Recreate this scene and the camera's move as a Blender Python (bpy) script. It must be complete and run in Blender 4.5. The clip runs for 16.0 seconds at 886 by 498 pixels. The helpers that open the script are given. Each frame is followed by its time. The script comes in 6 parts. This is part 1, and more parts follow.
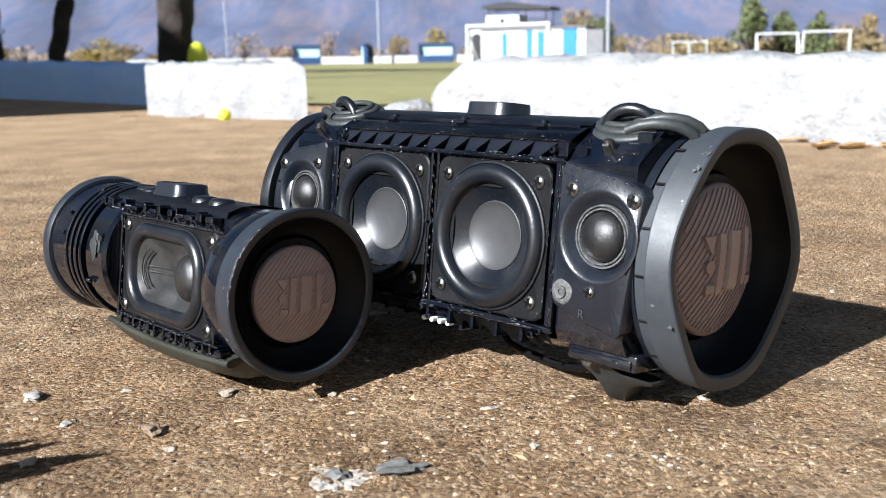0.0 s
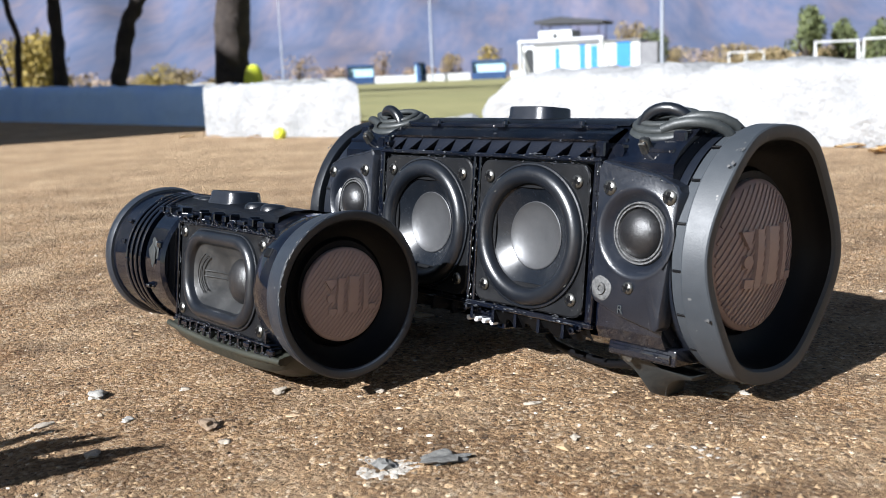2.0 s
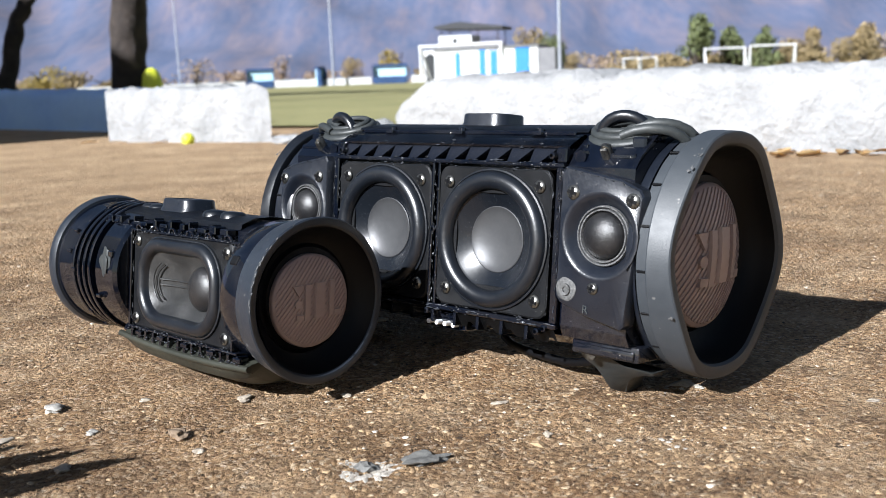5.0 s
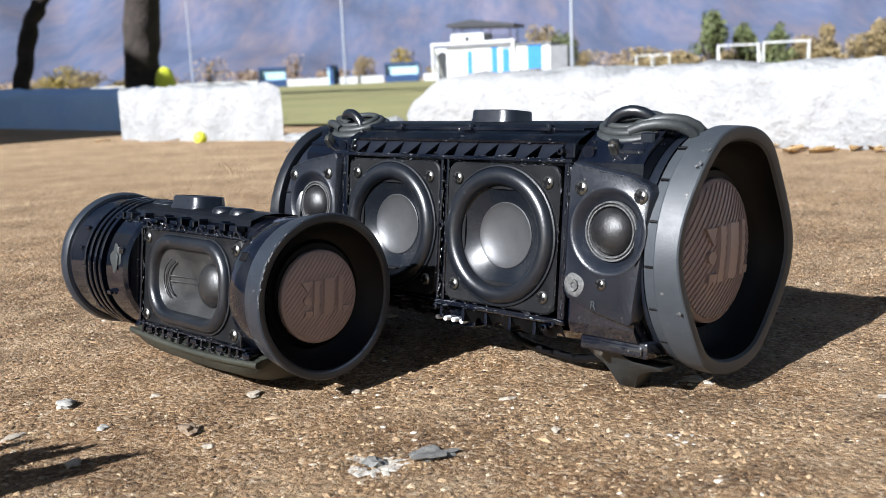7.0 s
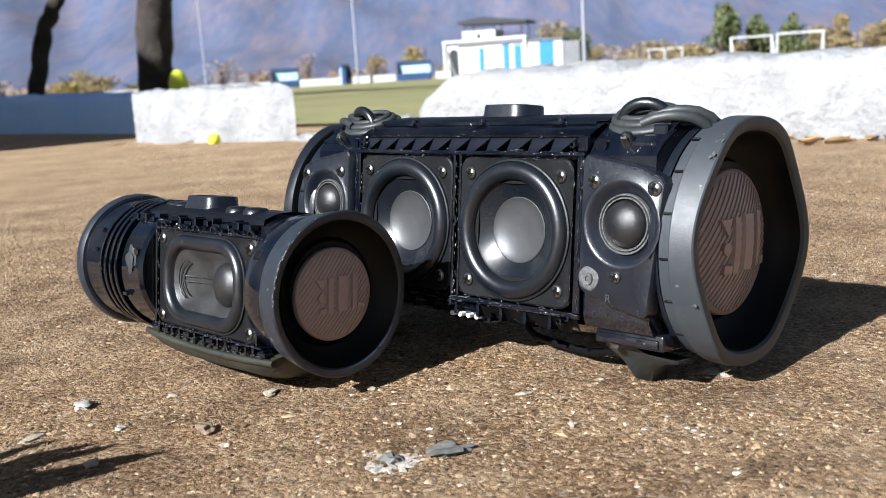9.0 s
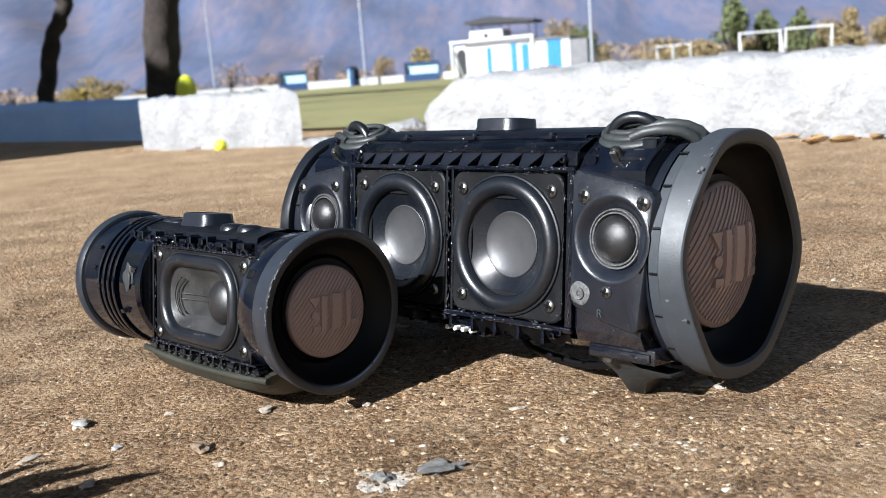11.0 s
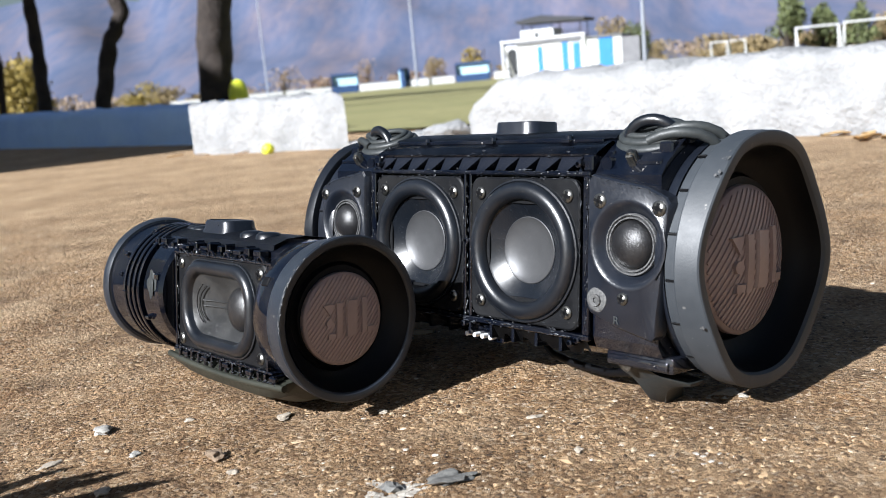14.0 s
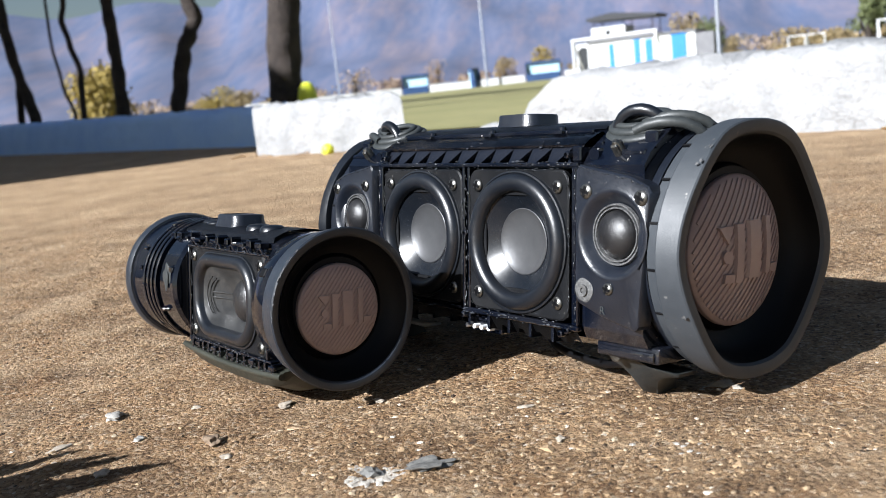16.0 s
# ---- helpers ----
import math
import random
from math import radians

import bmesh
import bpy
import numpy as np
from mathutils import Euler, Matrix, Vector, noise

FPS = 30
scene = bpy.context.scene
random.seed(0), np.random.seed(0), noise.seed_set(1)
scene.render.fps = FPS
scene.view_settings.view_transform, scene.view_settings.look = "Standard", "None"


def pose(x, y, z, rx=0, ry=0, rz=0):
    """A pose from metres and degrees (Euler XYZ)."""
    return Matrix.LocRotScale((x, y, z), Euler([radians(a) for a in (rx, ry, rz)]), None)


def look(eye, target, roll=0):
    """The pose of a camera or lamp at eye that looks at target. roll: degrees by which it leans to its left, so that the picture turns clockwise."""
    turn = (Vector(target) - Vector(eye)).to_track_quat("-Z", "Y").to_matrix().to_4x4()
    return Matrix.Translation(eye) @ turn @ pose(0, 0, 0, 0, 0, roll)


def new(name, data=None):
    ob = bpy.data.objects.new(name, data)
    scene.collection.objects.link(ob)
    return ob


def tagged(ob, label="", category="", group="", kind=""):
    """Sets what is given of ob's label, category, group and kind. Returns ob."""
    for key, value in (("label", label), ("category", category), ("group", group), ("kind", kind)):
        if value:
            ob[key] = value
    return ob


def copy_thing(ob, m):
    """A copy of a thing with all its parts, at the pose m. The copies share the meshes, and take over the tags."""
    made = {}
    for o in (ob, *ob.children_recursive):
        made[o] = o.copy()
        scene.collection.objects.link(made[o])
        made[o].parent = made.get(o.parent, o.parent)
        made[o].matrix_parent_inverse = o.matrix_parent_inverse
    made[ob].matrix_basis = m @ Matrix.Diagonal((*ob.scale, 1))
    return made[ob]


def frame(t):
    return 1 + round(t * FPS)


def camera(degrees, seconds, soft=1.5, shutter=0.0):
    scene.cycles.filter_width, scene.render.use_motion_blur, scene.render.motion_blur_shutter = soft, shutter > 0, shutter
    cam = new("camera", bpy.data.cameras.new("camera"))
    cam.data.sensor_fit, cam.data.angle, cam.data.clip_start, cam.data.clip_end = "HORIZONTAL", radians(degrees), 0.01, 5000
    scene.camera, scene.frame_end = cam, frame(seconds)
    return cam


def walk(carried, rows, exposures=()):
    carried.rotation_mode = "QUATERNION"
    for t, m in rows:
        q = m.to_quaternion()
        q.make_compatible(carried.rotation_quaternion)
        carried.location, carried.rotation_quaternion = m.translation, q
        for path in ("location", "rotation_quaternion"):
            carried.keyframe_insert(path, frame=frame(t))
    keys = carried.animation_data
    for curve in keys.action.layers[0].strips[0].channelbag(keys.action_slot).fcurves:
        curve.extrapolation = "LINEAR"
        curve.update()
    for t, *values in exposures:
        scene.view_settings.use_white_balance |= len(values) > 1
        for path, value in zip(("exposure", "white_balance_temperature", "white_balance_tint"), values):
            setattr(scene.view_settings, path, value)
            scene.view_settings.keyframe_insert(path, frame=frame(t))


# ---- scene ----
cam = camera(50.4, 16.0, soft=0.8)
PATH = [
    (0, (0.0277, 0.0530, 0.1499), (0.0209, 0.2490, 0.1106), -1.0),
    (0.5, (0.0307, 0.0449, 0.1428), (0.0231, 0.2413, 0.1054), -1.6),
    (1, (0.0477, 0.0373, 0.1417), (0.0359, 0.2338, 0.1059), -2.0),
    (1.5, (0.0492, 0.0368, 0.1432), (0.0305, 0.2328, 0.1077), -2.5),
    (2, (0.0341, 0.0395, 0.1448), (0.0156, 0.2355, 0.1093), -2.4),
    (2.5, (0.0122, 0.0403, 0.1502), (0.0059, 0.2371, 0.1151), -1.7),
    (3, (-0.0046, 0.0423, 0.1498), (0.0007, 0.2390, 0.1145), -1.1),
    (3.5, (-0.0041, 0.0384, 0.1494), (0.0037, 0.2351, 0.1139), -1.5),
    (4, (0.0031, 0.0322, 0.1481), (0.0100, 0.2289, 0.1126), -1.9),
    (4.5, (0.0049, 0.0302, 0.1473), (0.0085, 0.2270, 0.1117), -2.1),
    (5, (0.0059, 0.0308, 0.1475), (0.0079, 0.2276, 0.1121), -2.2),
    (7.5, (0.0079, 0.0298, 0.1460), (0.0062, 0.2266, 0.1102), -2.7),
    (8, (0.0080, 0.0298, 0.1453), (0.0052, 0.2265, 0.1094), -3.1),
    (8.5, (0.0074, 0.0304, 0.1447), (0.0041, 0.2271, 0.1087), -3.3),
    (11, (0.0173, 0.0302, 0.1524), (0.0113, 0.2269, 0.1166), -4.4),
    (11.5, (0.0180, 0.0304, 0.1504), (0.0120, 0.2271, 0.1146), -4.5),
    (12, (0.0236, 0.0290, 0.1485), (0.0176, 0.2257, 0.1127), -4.7),
    (12.5, (0.0239, 0.0302, 0.1514), (0.0177, 0.2269, 0.1157), -4.7),
    (13, (0.0269, 0.0320, 0.1523), (0.0187, 0.2286, 0.1166), -4.9),
    (13.5, (0.0299, 0.0360, 0.1506), (0.0171, 0.2324, 0.1152), -5.0),
    (14, (0.0341, 0.0360, 0.1529), (0.0171, 0.2322, 0.1181), -5.3),
    (14.5, (0.0437, 0.0343, 0.1491), (0.0231, 0.2303, 0.1153), -5.5),
    (15, (0.0648, 0.0325, 0.1483), (0.0402, 0.2281, 0.1147), -5.6),
    (15.5, (0.0697, 0.0320, 0.1460), (0.0404, 0.2270, 0.1127), -5.9),
    (16, (0.0704, 0.0336, 0.1463), (0.0385, 0.2282, 0.1130), -6.2),
]
EXPOSURES = ((0, 1.23), (1, 1.17), (2, 1.17), (3, 1.28), (3.5, 1.27), (4, 1.1), (8.5, 1.11), (11, 1.1), (14.5, 1.1), (16, 1.15))
walk(cam, [(t, look(e, g, r)) for t, e, g, r in PATH], EXPOSURES)
cam.data.dof.use_dof = True
cam.data.dof.focus_distance = 0.47
cam.data.dof.aperture_fstop = 18.0

# ---- light ----
SUN = Vector((-0.603, -0.603, 0.5225)).normalized()
world = bpy.data.worlds.new("world")
scene.world = world
world.use_nodes = True
wn = world.node_tree.nodes
sky = wn.new("ShaderNodeTexSky")
sky.sky_type = "NISHITA"
sky.sun_disc = False
sky.sun_elevation = math.asin(SUN.z)
sky.sun_rotation = math.atan2(SUN.x, SUN.y)
world.node_tree.links.new(sky.outputs[0], wn["Background"].inputs[0])
wn["Background"].inputs[1].default_value = 0.031
sun_data = bpy.data.lights.new("sun", "SUN")
sun_data.energy, sun_data.angle, sun_data.color = 5.6, radians(0.53), (0.97, 1.0, 1.05)
sun = new("sun", sun_data)
sun.matrix_world = look((0, 0, 20), Vector((0, 0, 20)) - SUN)


# ---- materials ----
def ramp(nt, fac, stops):
    n = nt.nodes.new("ShaderNodeValToRGB")
    e = n.color_ramp.elements
    while len(e) < len(stops):
        e.new(0.5)
    for el, (p, c) in zip(e, stops):
        el.position, el.color = p, (*c, 1)
    nt.links.new(fac, n.inputs[0])
    return n.outputs[0]


def noise_out(nt, vec, scale, detail=6, rough=0.6):
    n = nt.nodes.new("ShaderNodeTexNoise")
    n.inputs["Scale"].default_value, n.inputs["Detail"].default_value, n.inputs["Roughness"].default_value = scale, detail, rough
    nt.links.new(vec, n.inputs["Vector"])
    return n.outputs["Fac"]


def blend(nt, fac, a, b, mode="MIX"):
    n = nt.nodes.new("ShaderNodeMix")
    n.data_type, n.blend_type = "RGBA", mode
    for sock, v in ((n.inputs[0], fac), (n.inputs[6], a), (n.inputs[7], b)):
        if isinstance(v, (int, float)):
            sock.default_value = v
        elif isinstance(v, tuple):
            sock.default_value = (*v, 1)
        else:
            nt.links.new(v, sock)
    return n.outputs[2]


def start_mat(name, coords="Object"):
    m = bpy.data.materials.new(name)
    m.use_nodes = True
    nt = m.node_tree
    tc = nt.nodes.new("ShaderNodeTexCoord")
    return m, nt, nt.nodes["Principled BSDF"], tc.outputs[coords]


def bump(nt, bsdf, height, strength, dist):
    b = nt.nodes.new("ShaderNodeBump")
    b.inputs["Strength"].default_value, b.inputs["Distance"].default_value = strength, dist
    nt.links.new(height, b.inputs["Height"])
    nt.links.new(b.outputs[0], bsdf.inputs["Normal"])


def mat(name, c1, c2, scale, rough=0.5, rough_var=0.15, bump_dist=0.0, bump_scale=None, metal=0.0, dust=0.0, dust_scale=900, dust_color=(0.38, 0.36, 0.33), island=0.0, spec=0.5):
    """Two-tone surface with coarse and fine variation, optional dust specks and relief."""
    m, nt, bsdf, vec = start_mat(name)
    coarse, fine = noise_out(nt, vec, scale), noise_out(nt, vec, scale * 9, 4)
    col = ramp(nt, coarse, [(0.35, c1), (0.68, c2)])
    col = blend(nt, 0.35, col, ramp(nt, fine, [(0.3, c1), (0.7, c2)]))
    if island:
        g = nt.nodes.new("ShaderNodeNewGeometry")
        hsv = nt.nodes.new("ShaderNodeHueSaturation")
        mr = nt.nodes.new("ShaderNodeMapRange")
        mr.inputs[3].default_value, mr.inputs[4].default_value = 1 - island, 1 + island
        nt.links.new(g.outputs["Random Per Island"], mr.inputs[0])
        nt.links.new(mr.outputs[0], hsv.inputs["Value"])
        nt.links.new(col, hsv.inputs["Color"])
        col = hsv.outputs[0]
    if dust:
        spots = noise_out(nt, vec, dust_scale, 2)
        patch = noise_out(nt, vec, dust_scale / 14, 3)
        a = ramp(nt, spots, [(0.71, (0, 0, 0)), (0.77, (1, 1, 1))])
        b = ramp(nt, patch, [(0.42, (0.08, 0.08, 0.08)), (0.7, (1, 1, 1))])
        k = blend(nt, 1.0, a, b, "MULTIPLY")
        k = blend(nt, 1.0, k, (dust, dust, dust), "MULTIPLY")
        film = ramp(nt, patch, [(0.45, (0, 0, 0)), (0.8, (dust * 0.03,) * 3)])
        col = blend(nt, blend(nt, 1.0, k, film, "ADD"), col, dust_color)
    nt.links.new(col, bsdf.inputs["Base Color"])
    r = nt.nodes.new("ShaderNodeMapRange")
    r.inputs[3].default_value, r.inputs[4].default_value = max(0.03, rough - rough_var), min(1, rough + rough_var)
    nt.links.new(fine, r.inputs[0])
    nt.links.new(r.outputs[0], bsdf.inputs["Roughness"])
    bsdf.inputs["Metallic"].default_value = metal
    bsdf.inputs["Specular IOR Level"].default_value = spec
    if bump_dist:
        bump(nt, bsdf, noise_out(nt, vec, bump_scale or scale * 9, 5), 1.0, bump_dist)
    return m


def plain(name, c, rough=0.5, metal=0.0, emit=0.0):
    return mat(name, tuple(v * 0.85 for v in c), tuple(min(1, v * 1.12) for v in c), 60, rough, 0.1, metal=metal)


# Sky reflection is put into the speaker blacks as a blue tint.
M_PLASTIC = mat("black_plastic", (0.0012, 0.0019, 0.0042), (0.0028, 0.0044, 0.0095), 40, 0.09, 0.05, 0.00005, 160, dust=1.0, dust_scale=520, spec=0.95)
M_MATTE = mat("satin_black_plastic", (0.0046, 0.0064, 0.0108), (0.0088, 0.0116, 0.0180), 60, 0.32, 0.1, 0.0001, 900, dust=0.5, dust_scale=600, spec=0.75)
M_FRAME = mat("grained_driver_frame", (0.0018, 0.0021, 0.0028), (0.0060, 0.0068, 0.0085), 160, 0.46, 0.14, 0.00016, 1300, dust=0.8, dust_scale=600, spec=0.2)
M_RUBBER = mat("black_rubber", (0.0038, 0.0050, 0.0074), (0.0068, 0.0088, 0.0125), 30, 0.31, 0.07, 0.00006, 900, dust=0.35, dust_scale=600, spec=0.7)
M_RIM = mat("dark_grey_rubber_rim", (0.026, 0.031, 0.037), (0.037, 0.043, 0.050), 25, 0.5, 0.08, 0.00006, 1100, dust=0.5, dust_scale=260)
M_DARKRIM = mat("dark_navy_rubber_rim", (0.0095, 0.0130, 0.0190), (0.0165, 0.0215, 0.0300), 25, 0.36, 0.1, 0.00008, 900, dust=0.6, dust_scale=300, spec=0.6)
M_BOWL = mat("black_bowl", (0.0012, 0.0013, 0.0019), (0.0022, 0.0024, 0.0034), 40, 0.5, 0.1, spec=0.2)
M_CONE = mat("glossy_black_cone", (0.0042, 0.0056, 0.0082), (0.007, 0.009, 0.0125), 50, 0.26, 0.05, dust=0.4, spec=0.5)
M_CAP = mat("grey_paper_cap", (0.05, 0.051, 0.054), (0.07, 0.071, 0.074), 70, 0.42, 0.06, 0.00006, 2500, metal=0.35, dust=0.5, dust_scale=1500)
M_GREYCONE = mat("dusty_grey_cone", (0.016, 0.0164, 0.017), (0.048, 0.048, 0.047), 70, 0.33, 0.1, 0.00008, 1600, metal=0.25, dust=0.8, dust_scale=1100)
M_DOME = mat("silky_black_dome", (0.004, 0.004, 0.0046), (0.013, 0.013, 0.0145), 600, 0.36, 0.12, 0.0002, 1500, dust=0.9, dust_scale=1300, spec=0.6)
M_BRONZE = mat("brown_bronze_badge", (0.30, 0.222, 0.205), (0.37, 0.28, 0.258), 45, 0.42, 0.08, 0.00003, 1500, metal=0.1)
M_STEEL = mat("dull_steel", (0.09, 0.09, 0.085), (0.3, 0.295, 0.275), 700, 0.32, 0.12, metal=0.95)
M_WASHER = mat("dusty_glue_washer", (0.012, 0.012, 0.013), (0.13, 0.13, 0.127), 700, 0.6, 0.2, 0.0004, 700)
M_CHAFE = mat("chafed_rubber", (0.025, 0.027, 0.03), (0.13, 0.13, 0.13), 900, 0.7, 0.1, 0.0003, 900)
M_WHITEPIN = plain("white_plastic_pin", (0.75, 0.76, 0.78), 0.4)
M_GREYRUB = mat("worn_grey_rubber", (0.014, 0.017, 0.018), (0.036, 0.04, 0.04), 60, 0.5, 0.15, 0.0001, 700, dust=0.5, dust_scale=500)
# The pale tone carries the sunlight on the far foot's flap.
M_SUNLITFLAP = mat("sunlit_pale_rubber", (0.3, 0.3, 0.29), (0.42, 0.42, 0.4), 200, 0.6, 0.1)
M_DUSTYRING = mat("dusty_ribbed_ring", (0.008, 0.009, 0.011), (0.15, 0.15, 0.15), 900, 0.4, 0.15, 0.0002, 900)
M_RESIDUE = mat("torn_adhesive_residue", (0.004, 0.005, 0.007), (0.045, 0.048, 0.054), 400, 0.24, 0.12, 0.0002, 1500, island=0.8)
M_OLIVERUB = mat("olive_grey_rubber_base", (0.013, 0.0145, 0.0105), (0.03, 0.031, 0.022), 30, 0.5, 0.15, dust=0.5, dust_scale=400)


def ground_material():
    m, nt, bsdf, vec = start_mat("weathered_exposed_aggregate_concrete")
    mid = noise_out(nt, vec, 38, 6)
    fine = noise_out(nt, vec, 460, 6, 0.78)
    grit = nt.nodes.new("ShaderNodeTexVoronoi")
    grit.inputs["Scale"].default_value = 260
    nt.links.new(vec, grit.inputs["Vector"])
    grit2 = nt.nodes.new("ShaderNodeTexVoronoi")
    grit2.inputs["Scale"].default_value = 560
    nt.links.new(vec, grit2.inputs["Vector"])
    base = ramp(nt, mid, [(0.28, (0.15, 0.1, 0.06)), (0.5, (0.3, 0.21, 0.13)), (0.75, (0.42, 0.32, 0.215))])
    cell = nt.nodes.new("ShaderNodeSeparateColor")
    nt.links.new(grit2.outputs["Color"], cell.inputs[0])
    grain = ramp(nt, cell.outputs[0], [(0.0, (0.05, 0.03, 0.017)), (0.2, (0.17, 0.105, 0.058)), (0.45, (0.36, 0.25, 0.145)), (0.7, (0.54, 0.38, 0.22)), (0.9, (0.62, 0.53, 0.4)), (1.0, (0.78, 0.73, 0.63))])
    # Low points of the fine relief darkened in colour, like shade between grains.
    base = blend(nt, 0.6, base, ramp(nt, fine, [(0.36, (0.04, 0.024, 0.014)), (0.5, (0.27, 0.18, 0.11)), (0.64, (0.6, 0.47, 0.33))]))
    rust = ramp(nt, noise_out(nt, vec, 16, 6, 0.65), [(0.54, (0, 0, 0)), (0.7, (0.5, 0.5, 0.5))])
    base = blend(nt, rust, base, (0.36, 0.185, 0.075))
    chips = ramp(nt, grit.outputs["Distance"], [(0.16, (1, 1, 1)), (0.3, (0, 0, 0))])
    sep = nt.nodes.new("ShaderNodeSeparateColor")
    nt.links.new(grit.outputs["Color"], sep.inputs[0])
    some = ramp(nt, sep.outputs[0], [(0.7, (0, 0, 0)), (0.88, (0.8, 0.8, 0.8))])
    tone = ramp(nt, sep.outputs[1], [(0.0, (0.28, 0.17, 0.09)), (0.4, (0.5, 0.37, 0.24)), (0.7, (0.66, 0.58, 0.46)), (1.0, (0.1, 0.07, 0.05))])
    base = blend(nt, blend(nt, 1.0, chips, some, "MULTIPLY"), base, tone)
    base = blend(nt, 0.5, base, grain)
    pale = ramp(nt, noise_out(nt, vec, 11, 8, 0.68), [(0.5, (0, 0, 0)), (0.66, (0.6, 0.6, 0.6))])
    base = blend(nt, pale, base, (0.5, 0.41, 0.3))
    dark = ramp(nt, noise_out(nt, vec, 14, 8, 0.7), [(0.36, (0.5, 0.47, 0.45)), (0.55, (1, 1, 1))])
    base = blend(nt, 1.0, base, dark, "MULTIPLY")
    # Random dark spots in the colour, with no relief behind them.
    dark_spots = ramp(nt, noise_out(nt, vec, 150, 5, 0.7), [(0.30, (0.28, 0.25, 0.22)), (0.42, (1, 1, 1))])
    base = blend(nt, 1.0, base, dark_spots, "MULTIPLY")
    split = nt.nodes.new("ShaderNodeSeparateXYZ")
    nt.links.new(vec, split.inputs[0])
    away = nt.nodes.new("ShaderNodeMapRange")
    away.inputs[1].default_value, away.inputs[2].default_value = 0.65, 1.7
    away.inputs[3].default_value, away.inputs[4].default_value = 0.0, 0.62
    nt.links.new(split.outputs[1], away.inputs[0])
    sand = ramp(nt, noise_out(nt, vec, 5.5, 8, 0.7), [(0.32, (0.29, 0.215, 0.14)), (0.5, (0.43, 0.335, 0.225)), (0.7, (0.55, 0.44, 0.305))])
    base = blend(nt, away.outputs[0], base, sand)
    base = blend(nt, 1.0, base, (1.13, 1.01, 0.89), "MULTIPLY")
    nt.links.new(base, bsdf.inputs["Base Color"])
    bsdf.inputs["Roughness"].default_value = 0.85
    bsdf.inputs["Specular IOR Level"].default_value = 0.25
    h1 = nt.nodes.new("ShaderNodeMath")
    h1.operation = "MULTIPLY_ADD"
    nt.links.new(grit.outputs["Distance"], h1.inputs[0])
    h1.inputs[1].default_value = -0.5
    nt.links.new(fine, h1.inputs[2])
    h2 = nt.nodes.new("ShaderNodeMath")
    h2.operation = "MULTIPLY_ADD"
    nt.links.new(grit2.outputs["Distance"], h2.inputs[0])
    h2.inputs[1].default_value = -0.4
    nt.links.new(h1.outputs[0], h2.inputs[2])
    bump(nt, bsdf, h2.outputs[0], 1.0, 0.0052)
    return m


M_GROUND = ground_material()
M_GRASS = mat("dry_mown_grass", (0.15, 0.15, 0.055), (0.28, 0.25, 0.11), 0.35, 0.9, 0.05, 0.02, 8)
M_WHITEWASH = mat("whitewashed_rough_stone", (0.2, 0.203, 0.206), (0.335, 0.335, 0.335), 14, 0.85, 0.1, 0.014, 38, dust=0.5, dust_scale=60, dust_color=(0.42, 0.36, 0.28))
M_BLUEWASH = mat("blue_painted_rough_wall", (0.3, 0.5, 0.88), (0.4, 0.62, 0.94), 3, 0.8, 0.1, 0.004, 40, dust=0.5, dust_scale=30, dust_color=(0.5, 0.52, 0.55))
M_BARK = mat("dark_brown_bark", (0.012, 0.009, 0.008), (0.055, 0.04, 0.032), 9, 0.9, 0.05, 0.03, 26)
def pebble_material():
    """Mixed grains, each with its own tone from dark brown over ochre to pale."""
    m, nt, bsdf, vec = start_mat("mixed_pebbles")
    g = nt.nodes.new("ShaderNodeNewGeometry")
    tone = ramp(nt, g.outputs["Random Per Island"], [(0.0, (0.04, 0.025, 0.015)), (0.3, (0.16, 0.104, 0.058)), (0.6, (0.31, 0.21, 0.118)), (0.88, (0.4, 0.28, 0.165)), (0.97, (0.46, 0.37, 0.26)), (1.0, (0.7, 0.63, 0.53))])
    col = blend(nt, 0.4, tone, ramp(nt, noise_out(nt, vec, 900, 4), [(0.3, (0.4, 0.36, 0.32)), (0.7, (1, 1, 1))]), "MULTIPLY")
    nt.links.new(col, bsdf.inputs["Base Color"])
    bsdf.inputs["Roughness"].default_value = 0.8
    bsdf.inputs["Specular IOR Level"].default_value = 0.3
    bump(nt, bsdf, noise_out(nt, vec, 700, 4), 1.0, 0.0004)
    return m


M_PEBBLE = pebble_material()
M_PALESTONE = mat("pale_limestone", (0.28, 0.235, 0.185), (0.42, 0.365, 0.295), 90, 0.8, 0.1, 0.0008, 300)
M_DARKSTONE = mat("dark_slate_flake", (0.06, 0.06, 0.058), (0.2, 0.195, 0.18), 220, 0.7, 0.1, 0.0008, 300)
M_BROWNSTONE = mat("brown_stone", (0.12, 0.08, 0.05), (0.3, 0.22, 0.15), 120, 0.85, 0.1, 0.0008, 300)
M_GREYSTONE = mat("grey_stone", (0.2, 0.19, 0.175), (0.42, 0.4, 0.36), 120, 0.8, 0.1, 0.0008, 300)
M_LIME = mat("white_lime_crust", (0.2, 0.165, 0.125), (0.62, 0.58, 0.52), 220, 0.9, 0.05, 0.001, 400)
M_YELLOW = mat("yellow_skin", (0.66, 0.7, 0.03), (0.76, 0.8, 0.08), 20, 0.5, 0.1)
M_DRYLEAF = mat("dry_leaf", (0.36, 0.22, 0.09), (0.6, 0.42, 0.2), 40, 0.7, 0.1, island=0.3)
M_WHITEPAINT = mat("white_paint", (0.46, 0.47, 0.48), (0.58, 0.58, 0.58), 1.2, 0.6, 0.1, dust=0.2, dust_scale=8)
M_BLUEPAINT = mat("blue_paint", (0.012, 0.16, 0.5), (0.02, 0.2, 0.58), 2, 0.45, 0.1)
